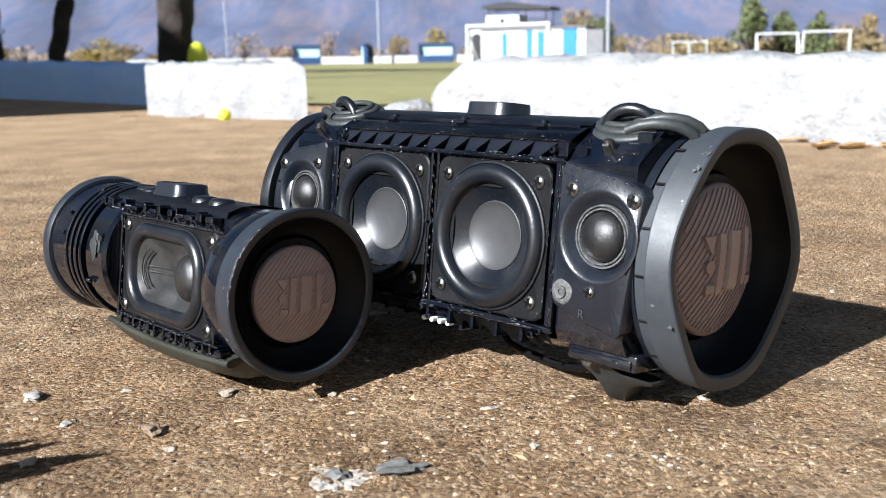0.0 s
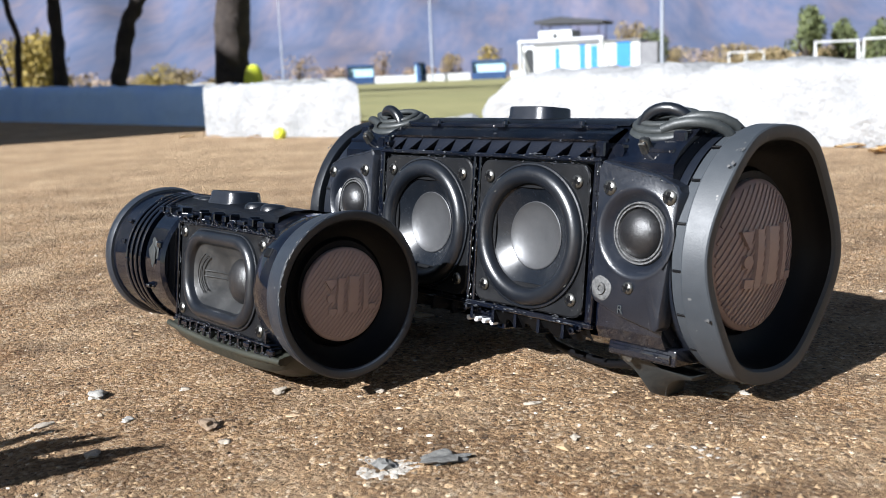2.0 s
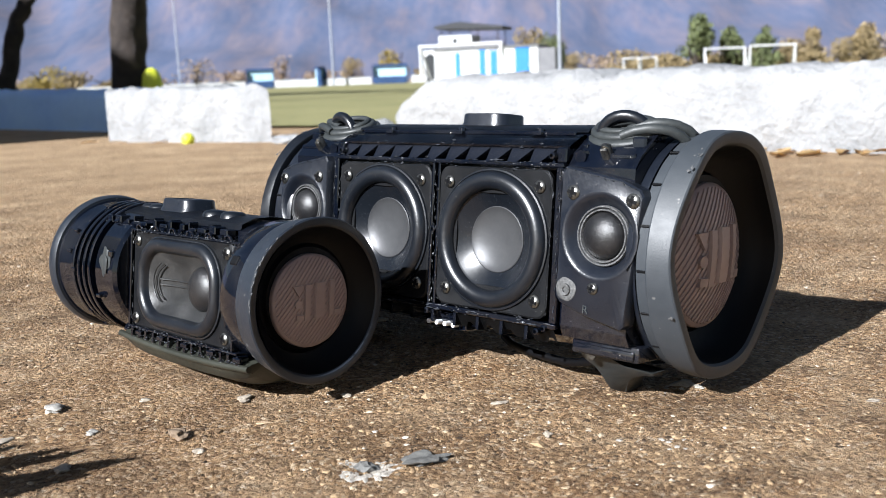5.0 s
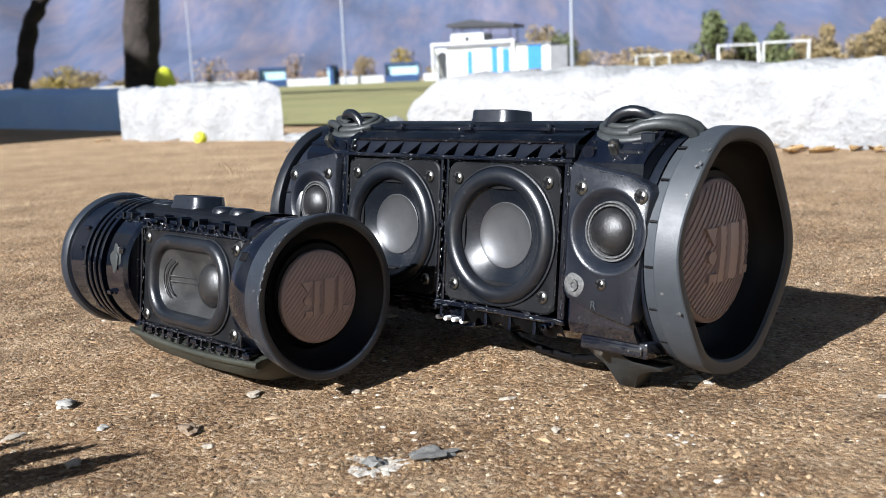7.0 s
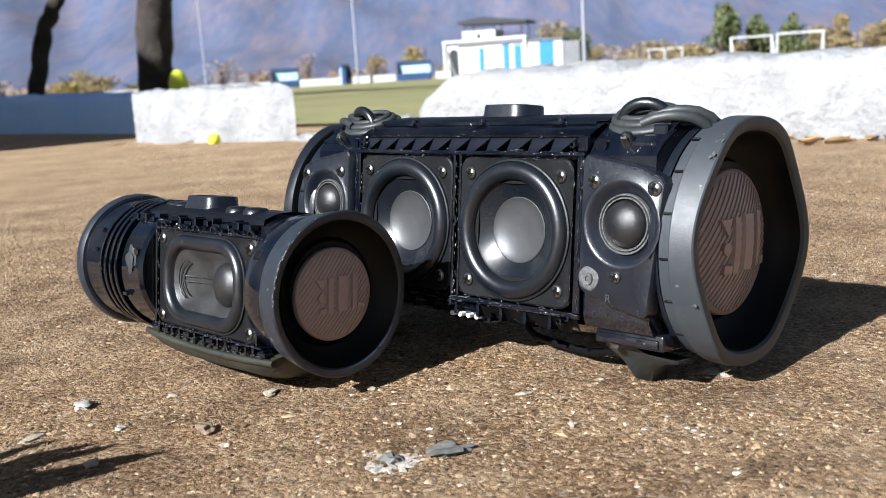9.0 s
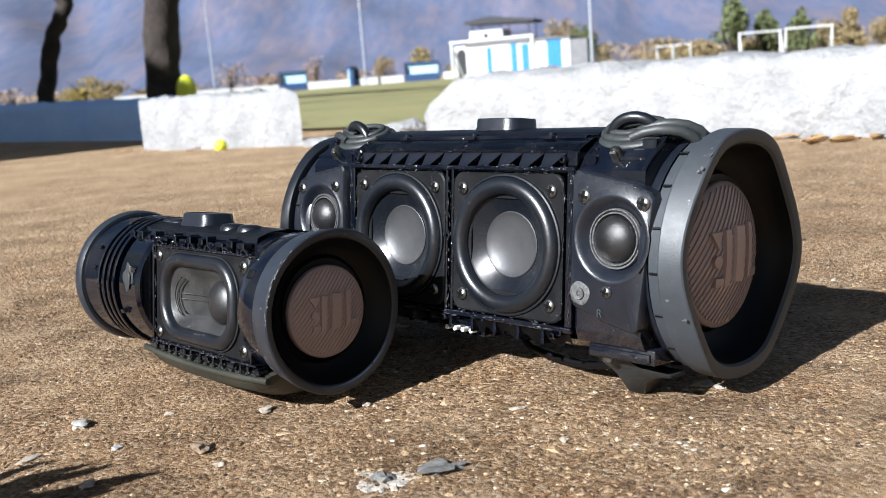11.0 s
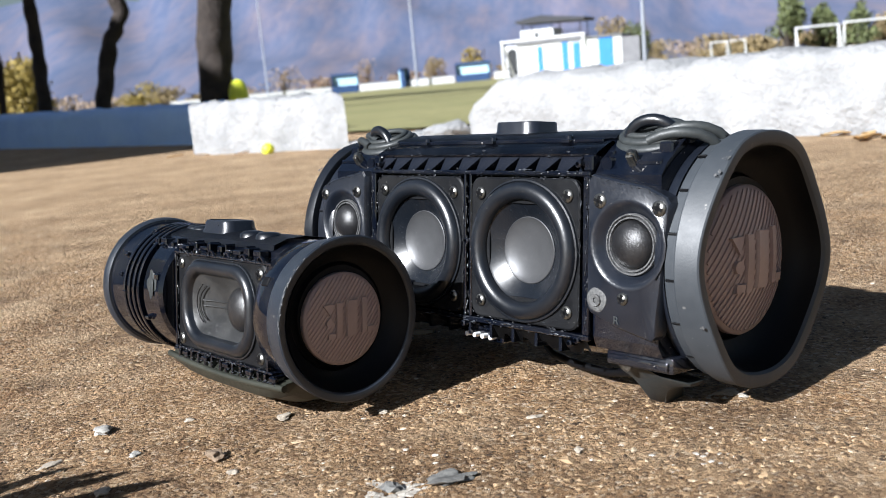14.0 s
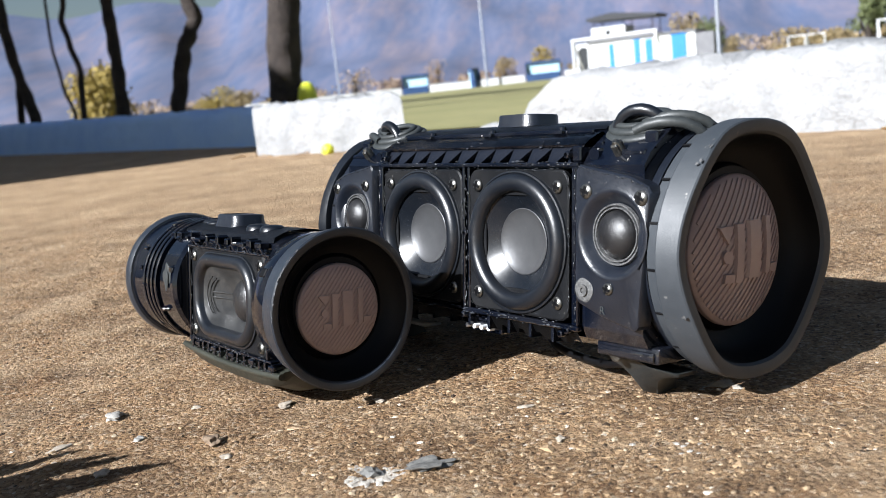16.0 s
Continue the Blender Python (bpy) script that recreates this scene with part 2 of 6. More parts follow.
M_NAVY = mat("navy_panel", (0.008, 0.03, 0.09), (0.014, 0.05, 0.14), 2, 0.45, 0.1)
M_PALEBLUE = mat("pale_blue_panel", (0.3, 0.5, 0.62), (0.42, 0.6, 0.7), 2, 0.5, 0.1)
M_DARKROOF = mat("dark_sheet_roof", (0.008, 0.009, 0.014), (0.014, 0.016, 0.022), 2, 0.6, 0.1)
# Grey roof render; also carries the shade of the end wall and terrace.
M_GREYWALL = mat("grey_render_and_shade", (0.13, 0.13, 0.145), (0.2, 0.2, 0.21), 1.5, 0.8, 0.1)
# Pale so that the unseen shade wall bounces light back.
M_PALEWALL = mat("pale_bounce_wall", (0.6, 0.6, 0.58), (0.72, 0.71, 0.69), 1.5, 0.8, 0.1)
M_POLE = mat("galvanised_pole", (0.26, 0.28, 0.33), (0.36, 0.38, 0.43), 3, 0.5, 0.1, metal=0.3)
M_DARKHOLE = plain("dark_unlit_opening", (0.03, 0.032, 0.035), 0.9)


def leaf_mat(name, c1, c2):
    return mat(name, c1, c2, 1.5, 0.7, 0.1, island=0.5)


M_LEAF_GREEN = leaf_mat("green_foliage", (0.055, 0.072, 0.028), (0.115, 0.13, 0.05))
M_LEAF_YELLOW = leaf_mat("yellow_autumn_foliage", (0.2, 0.14, 0.03), (0.3, 0.23, 0.055))
M_LEAF_OCHRE = leaf_mat("ochre_dry_foliage", (0.16, 0.12, 0.06), (0.27, 0.2, 0.1))
M_LEAF_BROWN = leaf_mat("brown_bare_twigs", (0.2, 0.145, 0.1), (0.34, 0.25, 0.18))


def mountain_material():
    m, nt, bsdf, vec = start_mat("haze_painted_mountain")
    mp = nt.nodes.new("ShaderNodeMapping")
    mp.inputs["Scale"].default_value = (2.2, 0.3, 1.2)
    nt.links.new(vec, mp.inputs[0])
    vec = mp.outputs[0]
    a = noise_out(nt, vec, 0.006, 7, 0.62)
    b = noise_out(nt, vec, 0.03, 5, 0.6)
    # Distance haze is put into the colour as blue and violet.
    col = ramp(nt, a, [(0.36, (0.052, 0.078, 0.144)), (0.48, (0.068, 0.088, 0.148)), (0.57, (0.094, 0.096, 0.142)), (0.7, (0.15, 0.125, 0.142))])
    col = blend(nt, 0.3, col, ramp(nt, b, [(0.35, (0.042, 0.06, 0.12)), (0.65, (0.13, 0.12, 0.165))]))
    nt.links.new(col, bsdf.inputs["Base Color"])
    # Faint emission adds the haze's brightness; the range is no light source.
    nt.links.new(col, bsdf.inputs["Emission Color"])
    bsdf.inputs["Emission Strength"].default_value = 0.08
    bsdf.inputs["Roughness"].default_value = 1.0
    return m


M_MOUNTAIN = mountain_material()


# ---- mesh helpers ----
def mesh_object(name, bm, material, smooth=35.0):
    me = bpy.data.meshes.new(name)
    bmesh.ops.recalc_face_normals(bm, faces=bm.faces[:])
    bm.to_mesh(me)
    bm.free()
    if smooth:
        me.shade_smooth()
        me.set_sharp_from_angle(angle=radians(smooth))
    me.materials.append(material)
    return new(name, me)


def part(name, bm, material, parent, label="", smooth=35.0):
    ob = mesh_object(name, bm, material, smooth)
    ob.parent = parent
    return tagged(ob, label) if label else ob


def share(ob, m, parent):
    """Another object on the same mesh, at the pose m under parent."""
    o = new(ob.name.split(".")[0], ob.data)
    o.parent, o.matrix_basis = parent, m
    if "label" in ob:
        o["label"] = ob["label"]
    return o


def thing(name, m, label, category, group=""):
    e = new(name)
    e.empty_display_size = 0.02
    e.matrix_world = m
    return tagged(e, label, category, group)


def add_ring_surface(bm, rings, closed=False, cap=(False, False)):
    """Skin rows of points, each row a closed loop."""
    rows = [[bm.verts.new(p) for p in r] for r in rings]
    pairs = list(zip(rows, rows[1:])) + ([(rows[-1], rows[0])] if closed else [])
    for a, b in pairs:
        n = len(a)
        for i in range(n):
            bm.faces.new((a[i], a[(i + 1) % n], b[(i + 1) % n], b[i]))
    if cap[0]:
        bm.faces.new(rows[0][::-1])
    if cap[1]:
        bm.faces.new(rows[-1])
    return rows


def lathe(bm, profile, seg=64, axis="X", centre=(0, 0, 0), closed=False, cap=(False, False), squash=1.0):
    """Turn (along, radius) pairs about an axis."""
    rings = []
    for a, r in profile:
        ring = []
        for i in range(seg):
            w = 2 * math.pi * i / seg
            c, s = r * math.cos(w), r * math.sin(w) * squash
            p = {"X": (a, c, s), "Y": (c, a, s), "Z": (c, s, a)}[axis]
            ring.append(Vector(p) + Vector(centre))
        rings.append(ring)
    add_ring_surface(bm, rings, closed, cap)


def box(bm, x0, x1, y0, y1, z0, z1, bevel=0.0, seg=2, m=None):
    g = bmesh.ops.create_cube(bm, size=1.0)
    t = Matrix.Translation(((x0 + x1) / 2, (y0 + y1) / 2, (z0 + z1) / 2)) @ Matrix.Diagonal((x1 - x0, y1 - y0, z1 - z0, 1))
    bmesh.ops.transform(bm, matrix=(m @ t) if m else t, verts=g["verts"])
    if bevel:
        es = {e for v in g["verts"] for e in v.link_edges}
        bmesh.ops.bevel(bm, geom=list(es), offset=bevel, segments=seg, affect="EDGES", profile=0.5)


def tube(bm, pts, r, seg=10, taper=None, cap=True):
    """A round bar along points; taper gives a radius factor for each."""
    pts = [Vector(p) for p in pts]
    rings = []
    side = None
    for i, p in enumerate(pts):
        d = (pts[min(i + 1, len(pts) - 1)] - pts[max(i - 1, 0)]).normalized()
        if side is None:
            side = d.orthogonal().normalized()
        side = (side - d * side.dot(d)).normalized()
        up = d.cross(side)
        k = r * (taper[i] if taper else 1)
        rings.append([p + side * k * math.cos(2 * math.pi * j / seg) + up * k * math.sin(2 * math.pi * j / seg) for j in range(seg)])
    add_ring_surface(bm, rings, cap=(cap, cap))


def rounded(hx, hz, r, n=8, cx=0.0, cz=0.0):
    """A rounded rectangle as (x, z) pairs, anticlockwise."""
    out = []
    for qx, qz, a0 in ((1, 1, 0), (-1, 1, 90), (-1, -1, 180), (1, -1, 270)):
        for i in range(n + 1):
            a = radians(a0 + 90 * i / n)
            out.append((cx + qx * (hx - r) + r * math.cos(a), cz + qz * (hz - r) + r * math.sin(a)))
    return out


def loops_xz(bm, rows, cap=(False, False), closed=False):
    """Skin loops of (x, z) pairs, each at its own y."""
    add_ring_surface(bm, [[(x, y, z) for x, z in loop] for y, loop in rows], closed, cap)


def fbm(x, y, scale, octaves=4, seed=0):
    """Smooth value noise in numpy, about -1 to 1."""
    rng = np.random.RandomState(seed)
    tab = rng.rand(256, 256) * 2 - 1
    out, amp, tot = np.zeros_like(x), 1.0, 0.0
    for o in range(octaves):
        u, v = x * scale * 2 ** o + 17.3 * o, y * scale * 2 ** o + 9.1 * o
        i, j = np.floor(u).astype(int), np.floor(v).astype(int)
        f, g = u - i, v - j
        f, g = f * f * (3 - 2 * f), g * g * (3 - 2 * g)
        i0, j0, i1, j1 = i % 256, j % 256, (i + 1) % 256, (j + 1) % 256
        out += amp * ((tab[i0, j0] * (1 - f) + tab[i1, j0] * f) * (1 - g) + (tab[i0, j1] * (1 - f) + tab[i1, j1] * f) * g)
        tot += amp
        amp *= 0.5
    return out / tot


# ---- ground ----
def grow(start, step, end, ratio=1.16):
    out, v, s = [], start, step
    while v < end:
        s *= ratio
        v += s
        out.append(v)
    return out


def ground_height(x, y):
    x, y = np.asarray(x, float), np.asarray(y, float)
    fade = np.clip(1.6 - np.hypot(x, y - 0.6) / 1.6, 0.0, 1)
    h = 0.0022 * fbm(x, y, 9, 3, 3) + 0.0013 * fbm(x, y, 60, 3, 4) + 0.0007 * fbm(x, y, 260, 2, 5)
    return h * fade - 0.004 * np.clip((y - 2.6) * 2, 0, 1)


def build_ground():
    xs = np.arange(-0.5, 0.62, 0.0036)
    ys = np.arange(0.24, 1.15, 0.0036)
    xs = np.array([-v for v in grow(0.5, 0.0036, 700)][::-1] + list(xs) + grow(xs[-1], 0.0036, 700))
    ys = np.array([0.48 - v for v in grow(0.24, 0.0036, 60)][::-1] + list(ys) + grow(ys[-1], 0.0036, 2500))
    X, Y = np.meshgrid(xs, ys)
    Z = ground_height(X, Y)
    nx, ny = len(xs), len(ys)
    idx = np.arange(nx * ny).reshape(ny, nx)
    quads = np.stack([idx[:-1, :-1], idx[:-1, 1:], idx[1:, 1:], idx[1:, :-1]], -1).reshape(-1, 4)
    me = bpy.data.meshes.new("ground")
    me.from_pydata(np.stack([X, Y, Z], -1).reshape(-1, 3).tolist(), [], quads.tolist())
    me.shade_smooth()
    me.materials.append(M_GROUND)
    return tagged(new("ground", me), "weathered brown concrete yard with worn-out gravel grains", "ground", kind="structure")


build_ground()


def lumpy(bm, size, seed, sub=2, rough=0.25):
    """A broken stone of the given size, resting on z = 0."""
    g = bmesh.ops.create_icosphere(bm, subdivisions=sub, radius=0.5)
    off = Vector((seed * 3.7, seed * 1.3, seed * 7.9))
    for v in g["verts"]:
        k = 1 + rough * noise.noise(v.co * 2.2 + off) * 2 + rough * 0.5 * noise.noise(v.co * 6 + off)
        v.co = Vector((v.co.x * size[0], v.co.y * size[1], v.co.z * size[2])) * k
    low = min(v.co.z for v in g["verts"])
    for v in g["verts"]:
        v.co.z -= low


# ---- low walls, pitch and shade ----
def rough_wall(name, a, b, h0, h1, thick, material, label, seed, taper0=0.0, res=0.02, back=None):
    """A rough plastered kerb wall from a to b, whose near face runs along that line."""
    a, b = Vector((*a, 0)), Vector((*b, 0))
    d = b - a
    length = d.length
    d.normalize()
    back = Vector((*back, 0)).normalized() if back else Vector((-d.y, d.x, 0))
    n = max(8, int(length / res))
    bm = bmesh.new()
    rings = []
    for i in range(n + 1):
        s = length * i / n
        h = h0 + (h1 - h0) * i / n
        if taper0:
            h *= min(1.0, 0.5 + 0.5 * math.sqrt(min(1.0, s / taper0)))
        end = min(i, n - i)
        shrink = 1 - 0.1 * (0.5 ** end)
        ring = []
        prof = [(0.0, -0.03), (0.0, 0.15), (0.0, 0.3), (0.0, 0.45), (0.005, 0.6), (0.008, 0.75), (0.014, 0.88), (0.03, 0.97), (0.06, 1.0), (0.1, 1.0), (thick - 0.06, 1.0), (thick - 0.02, 0.93), (thick, 0.5), (thick, -0.03)]
        for y, z in prof:
            p = a + d * s + back * (y * shrink + thick * (1 - shrink) / 2) + Vector((0, 0, z * h * (0.55 + 0.45 * shrink)))
            q = p * 14 + Vector((seed, seed * 2, 0))
            p += (back * noise.noise(q) + Vector((0, 0, 1)) * noise.noise(q + Vector((9, 3, 1))) * (1 if z > 0.1 else 0)) * 0.014
            p += (back * noise.noise(q * 3.4) + Vector((0, 0, 1)) * noise.noise(q * 3.1) * (1 if z > 0.1 else 0)) * 0.008
            ring.append(p)
        rings.append(ring)
    add_ring_surface(bm, rings, cap=(True, True))
    return tagged(mesh_object(name, bm, material, 50), label, "wall", kind="structure")


rough_wall("wall_white_long", (-0.085, 2.285), (4.6, -1.65), 0.152, 0.142, 0.24, M_WHITEWASH, "low whitewashed rough stone kerb wall, sunlit", 1, 0.12, 0.025)
rough_wall("wall_white_block", (-0.965, 2.92), (-0.412, 2.565), 0.157, 0.15, 0.2, M_WHITEWASH, "short whitewashed rough stone kerb block, sunlit", 5, 0, 0.018, (-0.3, 0.95))
rough_wall("wall_blue", (-7.6, 10.1), (-1.0, 3.5), 0.30, 0.149, 0.22, M_BLUEWASH, "low blue-painted rough kerb wall in shade", 9, 0, 0.06)


def build_pitch():
    bm = bmesh.new()
    xs, ys = [-90, -40, -15, -5, -2, -1, -0.6, -0.3, 0, 0.3, 0.6, 1, 2, 5, 15, 40, 90], [3.25, 3.6, 4.4, 5, 6, 8, 12, 20, 35, 60, 110]
    grid = [[bm.verts.new((x, max(y, 2.85 - x + 0.02 * y) if x < -0.5 else y + (0.25 * noise.noise(Vector((x * 3, y, 0))) if y < 4 else 0), 0.006)) for x in xs] for y in ys]
    for r0, r1 in zip(grid, grid[1:]):
        for i in range(len(xs) - 1):
            bm.faces.new((r0[i], r0[i + 1], r1[i + 1], r1[i]))
    tagged(mesh_object("grass_pitch", bm, M_GRASS), "dry mown grass of a football pitch", "grass", kind="structure")


build_pitch()


def build_shade_house():
    """Unseen wall added to cast the shadow over the blue wall and the trunks."""
    side = Vector((-0.707, 0.707, 0))
    c = Vector((-5.17, -0.72, 0))
    bm = bmesh.new()
    m = Matrix.Translation(c) @ Matrix(((side.x, 0.707, 0, 0), (side.y, 0.707, 0, 0), (0, 0, 1, 0), (0, 0, 0, 1)))
    # The sloping top trims how far the added wall's shadow reaches.
    rings = [[m @ Vector((x, y, z)) for x, z in ((0, -0.05), (14, -0.05), (14, 7.7), (10.5, 7.5), (0, 3.95))] for y in (-0.3, 0)]
    add_ring_surface(bm, rings, cap=(True, True))
    tagged(mesh_object("wall_shade_caster", bm, M_PALEWALL, 0), "unseen plain wall added beside the yard to cast the shade", "wall", kind="structure")


build_shade_house()


# ---- trees ----
def leaf_cloud(bm, rng, blobs, count, size):
    """Many small bent leaves spread through overlapping blobs ((centre), (radii))."""
    for _ in range(count):
        c, r = blobs[rng.randrange(len(blobs))]
        while True:
            p = Vector((rng.uniform(-1, 1), rng.uniform(-1, 1), rng.uniform(-1, 1)))
            if 0.25 < p.length < 1:
                break
        p = Vector(c) + Vector((p.x * r[0], p.y * r[1], p.z * r[2]))
        s = size * rng.uniform(0.6, 1.4)
        q = Euler((rng.uniform(0, 6.3), rng.uniform(0, 6.3), rng.uniform(0, 6.3))).to_matrix()
        v = [bm.verts.new(p + q @ Vector(k) * s) for k in ((-0.6, 0, 0.1), (0, -0.35, 0), (0.6, 0, 0.1), (0, 0.35, 0))]
        bm.faces.new((v[0], v[1], v[2]))
        bm.faces.new((v[0], v[2], v[3]))


def direction(az, el=0.0):
    return Vector((math.sin(radians(az)) * math.cos(radians(el)), math.cos(radians(az)) * math.cos(radians(el)), math.sin(radians(el))))


def yard_tree(dist, az, r, bends, height, seed, label):
    """A bare-stemmed tree; bends are sideways shifts of the trunk at rising heights."""
    rng = random.Random(seed)
    base = direction(az) * dist + Vector((0.07, 0.03, 0))
    right = Vector((math.cos(radians(az)), -math.sin(radians(az)), 0))
    t = thing("tree", Matrix.Translation(base), label, "tree", "trees behind the blue wall")
    pts = [right * sh + Vector((0, 0, z)) for z, sh in bends]
    dense, rad = [], []
    for i in range(len(pts) - 1):
        for k in range(6):
            f = k / 6
            f2 = f * f * (3 - 2 * f)
            dense.append(pts[i].lerp(pts[i + 1], f) + right * (f2 - f) * (pts[i + 1] - pts[i]).dot(right))
    dense.append(pts[-1])
    n = len(dense)
    rad = [(1.25 if i == 0 else 1.1 if i < 3 else 1.0) * (1 - 0.2 * i / n) for i in range(n)]
    bm = bmesh.new()
    tube(bm, dense, r, 14, rad)
    for v in bm.verts:
        v.co += Vector((noise.noise(v.co * 6 + base), noise.noise(v.co * 6 - base), 0)) * r * 0.22
    part("trunk", bm, M_BARK, t, smooth=60)
    top = pts[-1]
    tips = []
    for k in range(5):
        w = k * 1.26 + rng.random()
        d = Vector((math.cos(w) * 0.7, math.sin(w) * 0.7, 1.0)).normalized()
        l = height * rng.uniform(0.3, 0.5)
        bm = bmesh.new()
        tube(bm, [top, top + d * l * 0.5 + Vector((0, 0, 0.1)), top + d * l], r * 0.45, 8, [1, 0.7, 0.25])
        part("limb", bm, M_BARK, t, smooth=60)
        tips.append(top + d * l)
    bm = bmesh.new()
    leaf_cloud(bm, rng, [(p, (0.8, 0.8, 0.6)) for p in tips], 500, 0.13)
    part("crown", bm, M_LEAF_OCHRE, t, smooth=0)


yard_tree(9.0, -17.52, 0.17, [(0.0, 0.0), (0.207, 0.0), (0.362, 0.003), (0.617, 0.024), (0.869, 0.047), (1.123, 0.071), (2.223, 0.085)], 3.5, 1, "thick dark-barked tree trunk, in shade")
yard_tree(11.5, -23.86, 0.096, [(0.0, 0.0), (0.25, 0.0), (0.598, 0.086), (0.912, 0.161), (1.095, 0.263), (1.247, 0.339), (1.477, 0.281), (2.577, 0.286)], 3.5, 2, "crooked dark-barked tree trunk, in shade")
yard_tree(12.5, -26.86, 0.088, [(0.0, 0.0), (0.257, 0.0), (0.639, 0.007), (0.982, 0.013), (1.325, 0.011), (1.663, 0.004), (2.763, 0.001)], 3.5, 3, "straight dark-barked tree trunk, in shade")
yard_tree(14.0, -28.98, 0.045, [(0.0, 0.0), (0.323, 0.0), (0.742, 0.034), (0.894, 0.051), (1.281, -0.034), (1.584, -0.083), (1.879, -0.027), (2.979, -0.025)], 3.5, 4, "slim bent dark tree trunk, in shade")
yard_tree(14.5, -31.49, 0.082, [(0.0, 0.0), (0.32, 0.0), (0.603, -0.051), (0.92, -0.119), (1.233, -0.17), (1.728, -0.205), (2.8280000000000003, -0.231)], 3.5, 5, "leaning dark tree trunk, in shade")
yard_tree(14.6, -32.22, 0.05, [(0.0, 0.0), (0.341, 0.0), (0.614, 0.018), (0.923, 0.051), (1.248, 0.005), (1.762, -0.071), (2.862, -0.108)], 3.5, 6, "slim forked dark tree trunk, in shade")
yard_tree(16.0, -29.44, 0.026, [(0.0, 0.0), (0.359, 0.0), (0.851, -0.112), (1.463, -0.173), (2.143, -0.159), (3.243, -0.173)], 3.5, 7, "thin dark sapling stem, in shade")


def bush(dist, az, w, h, material, seed, label, conical=False, count=1300, group="bushes beyond the pitch"):
    rng = random.Random(seed)
    base = direction(az) * dist
    t = thing("bush" if not conical else "tree", Matrix.Translation(base), label, "tree" if conical else "bush", group)
    bm = bmesh.new()
    for k in range(4):
        tube(bm, [(0, 0, 0), (rng.uniform(-1, 1) * w * 0.15, rng.uniform(-1, 1) * w * 0.15, h * 0.4), (rng.uniform(-1, 1) * w * 0.3, rng.uniform(-1, 1) * w * 0.3, h * 0.75)], w * 0.03, 5, [1, 0.7, 0.3])
    part("trunk", bm, M_BARK, t, smooth=60)
    blobs = []
    for k in range(9):
        z = h * rng.uniform(0.18, 0.9)
        s = (1.05 - z / h) if conical else rng.uniform(0.55, 1.0)
        off = 0 if conical else rng.uniform(-0.5, 0.5)
        blobs.append(((w * 0.5 * off, rng.uniform(-0.2, 0.2) * w, z if conical else z * 0.8), (w * 0.36 * s + 0.1, w * 0.36 * s + 0.1, h * 0.24)))
    bm = bmesh.new()
    leaf_cloud(bm, rng, blobs, count if material is not M_LEAF_BROWN else count // 3, max(w, h) * 0.055)
    part("crown", bm, material, t, smooth=0)


far = random.Random(11)
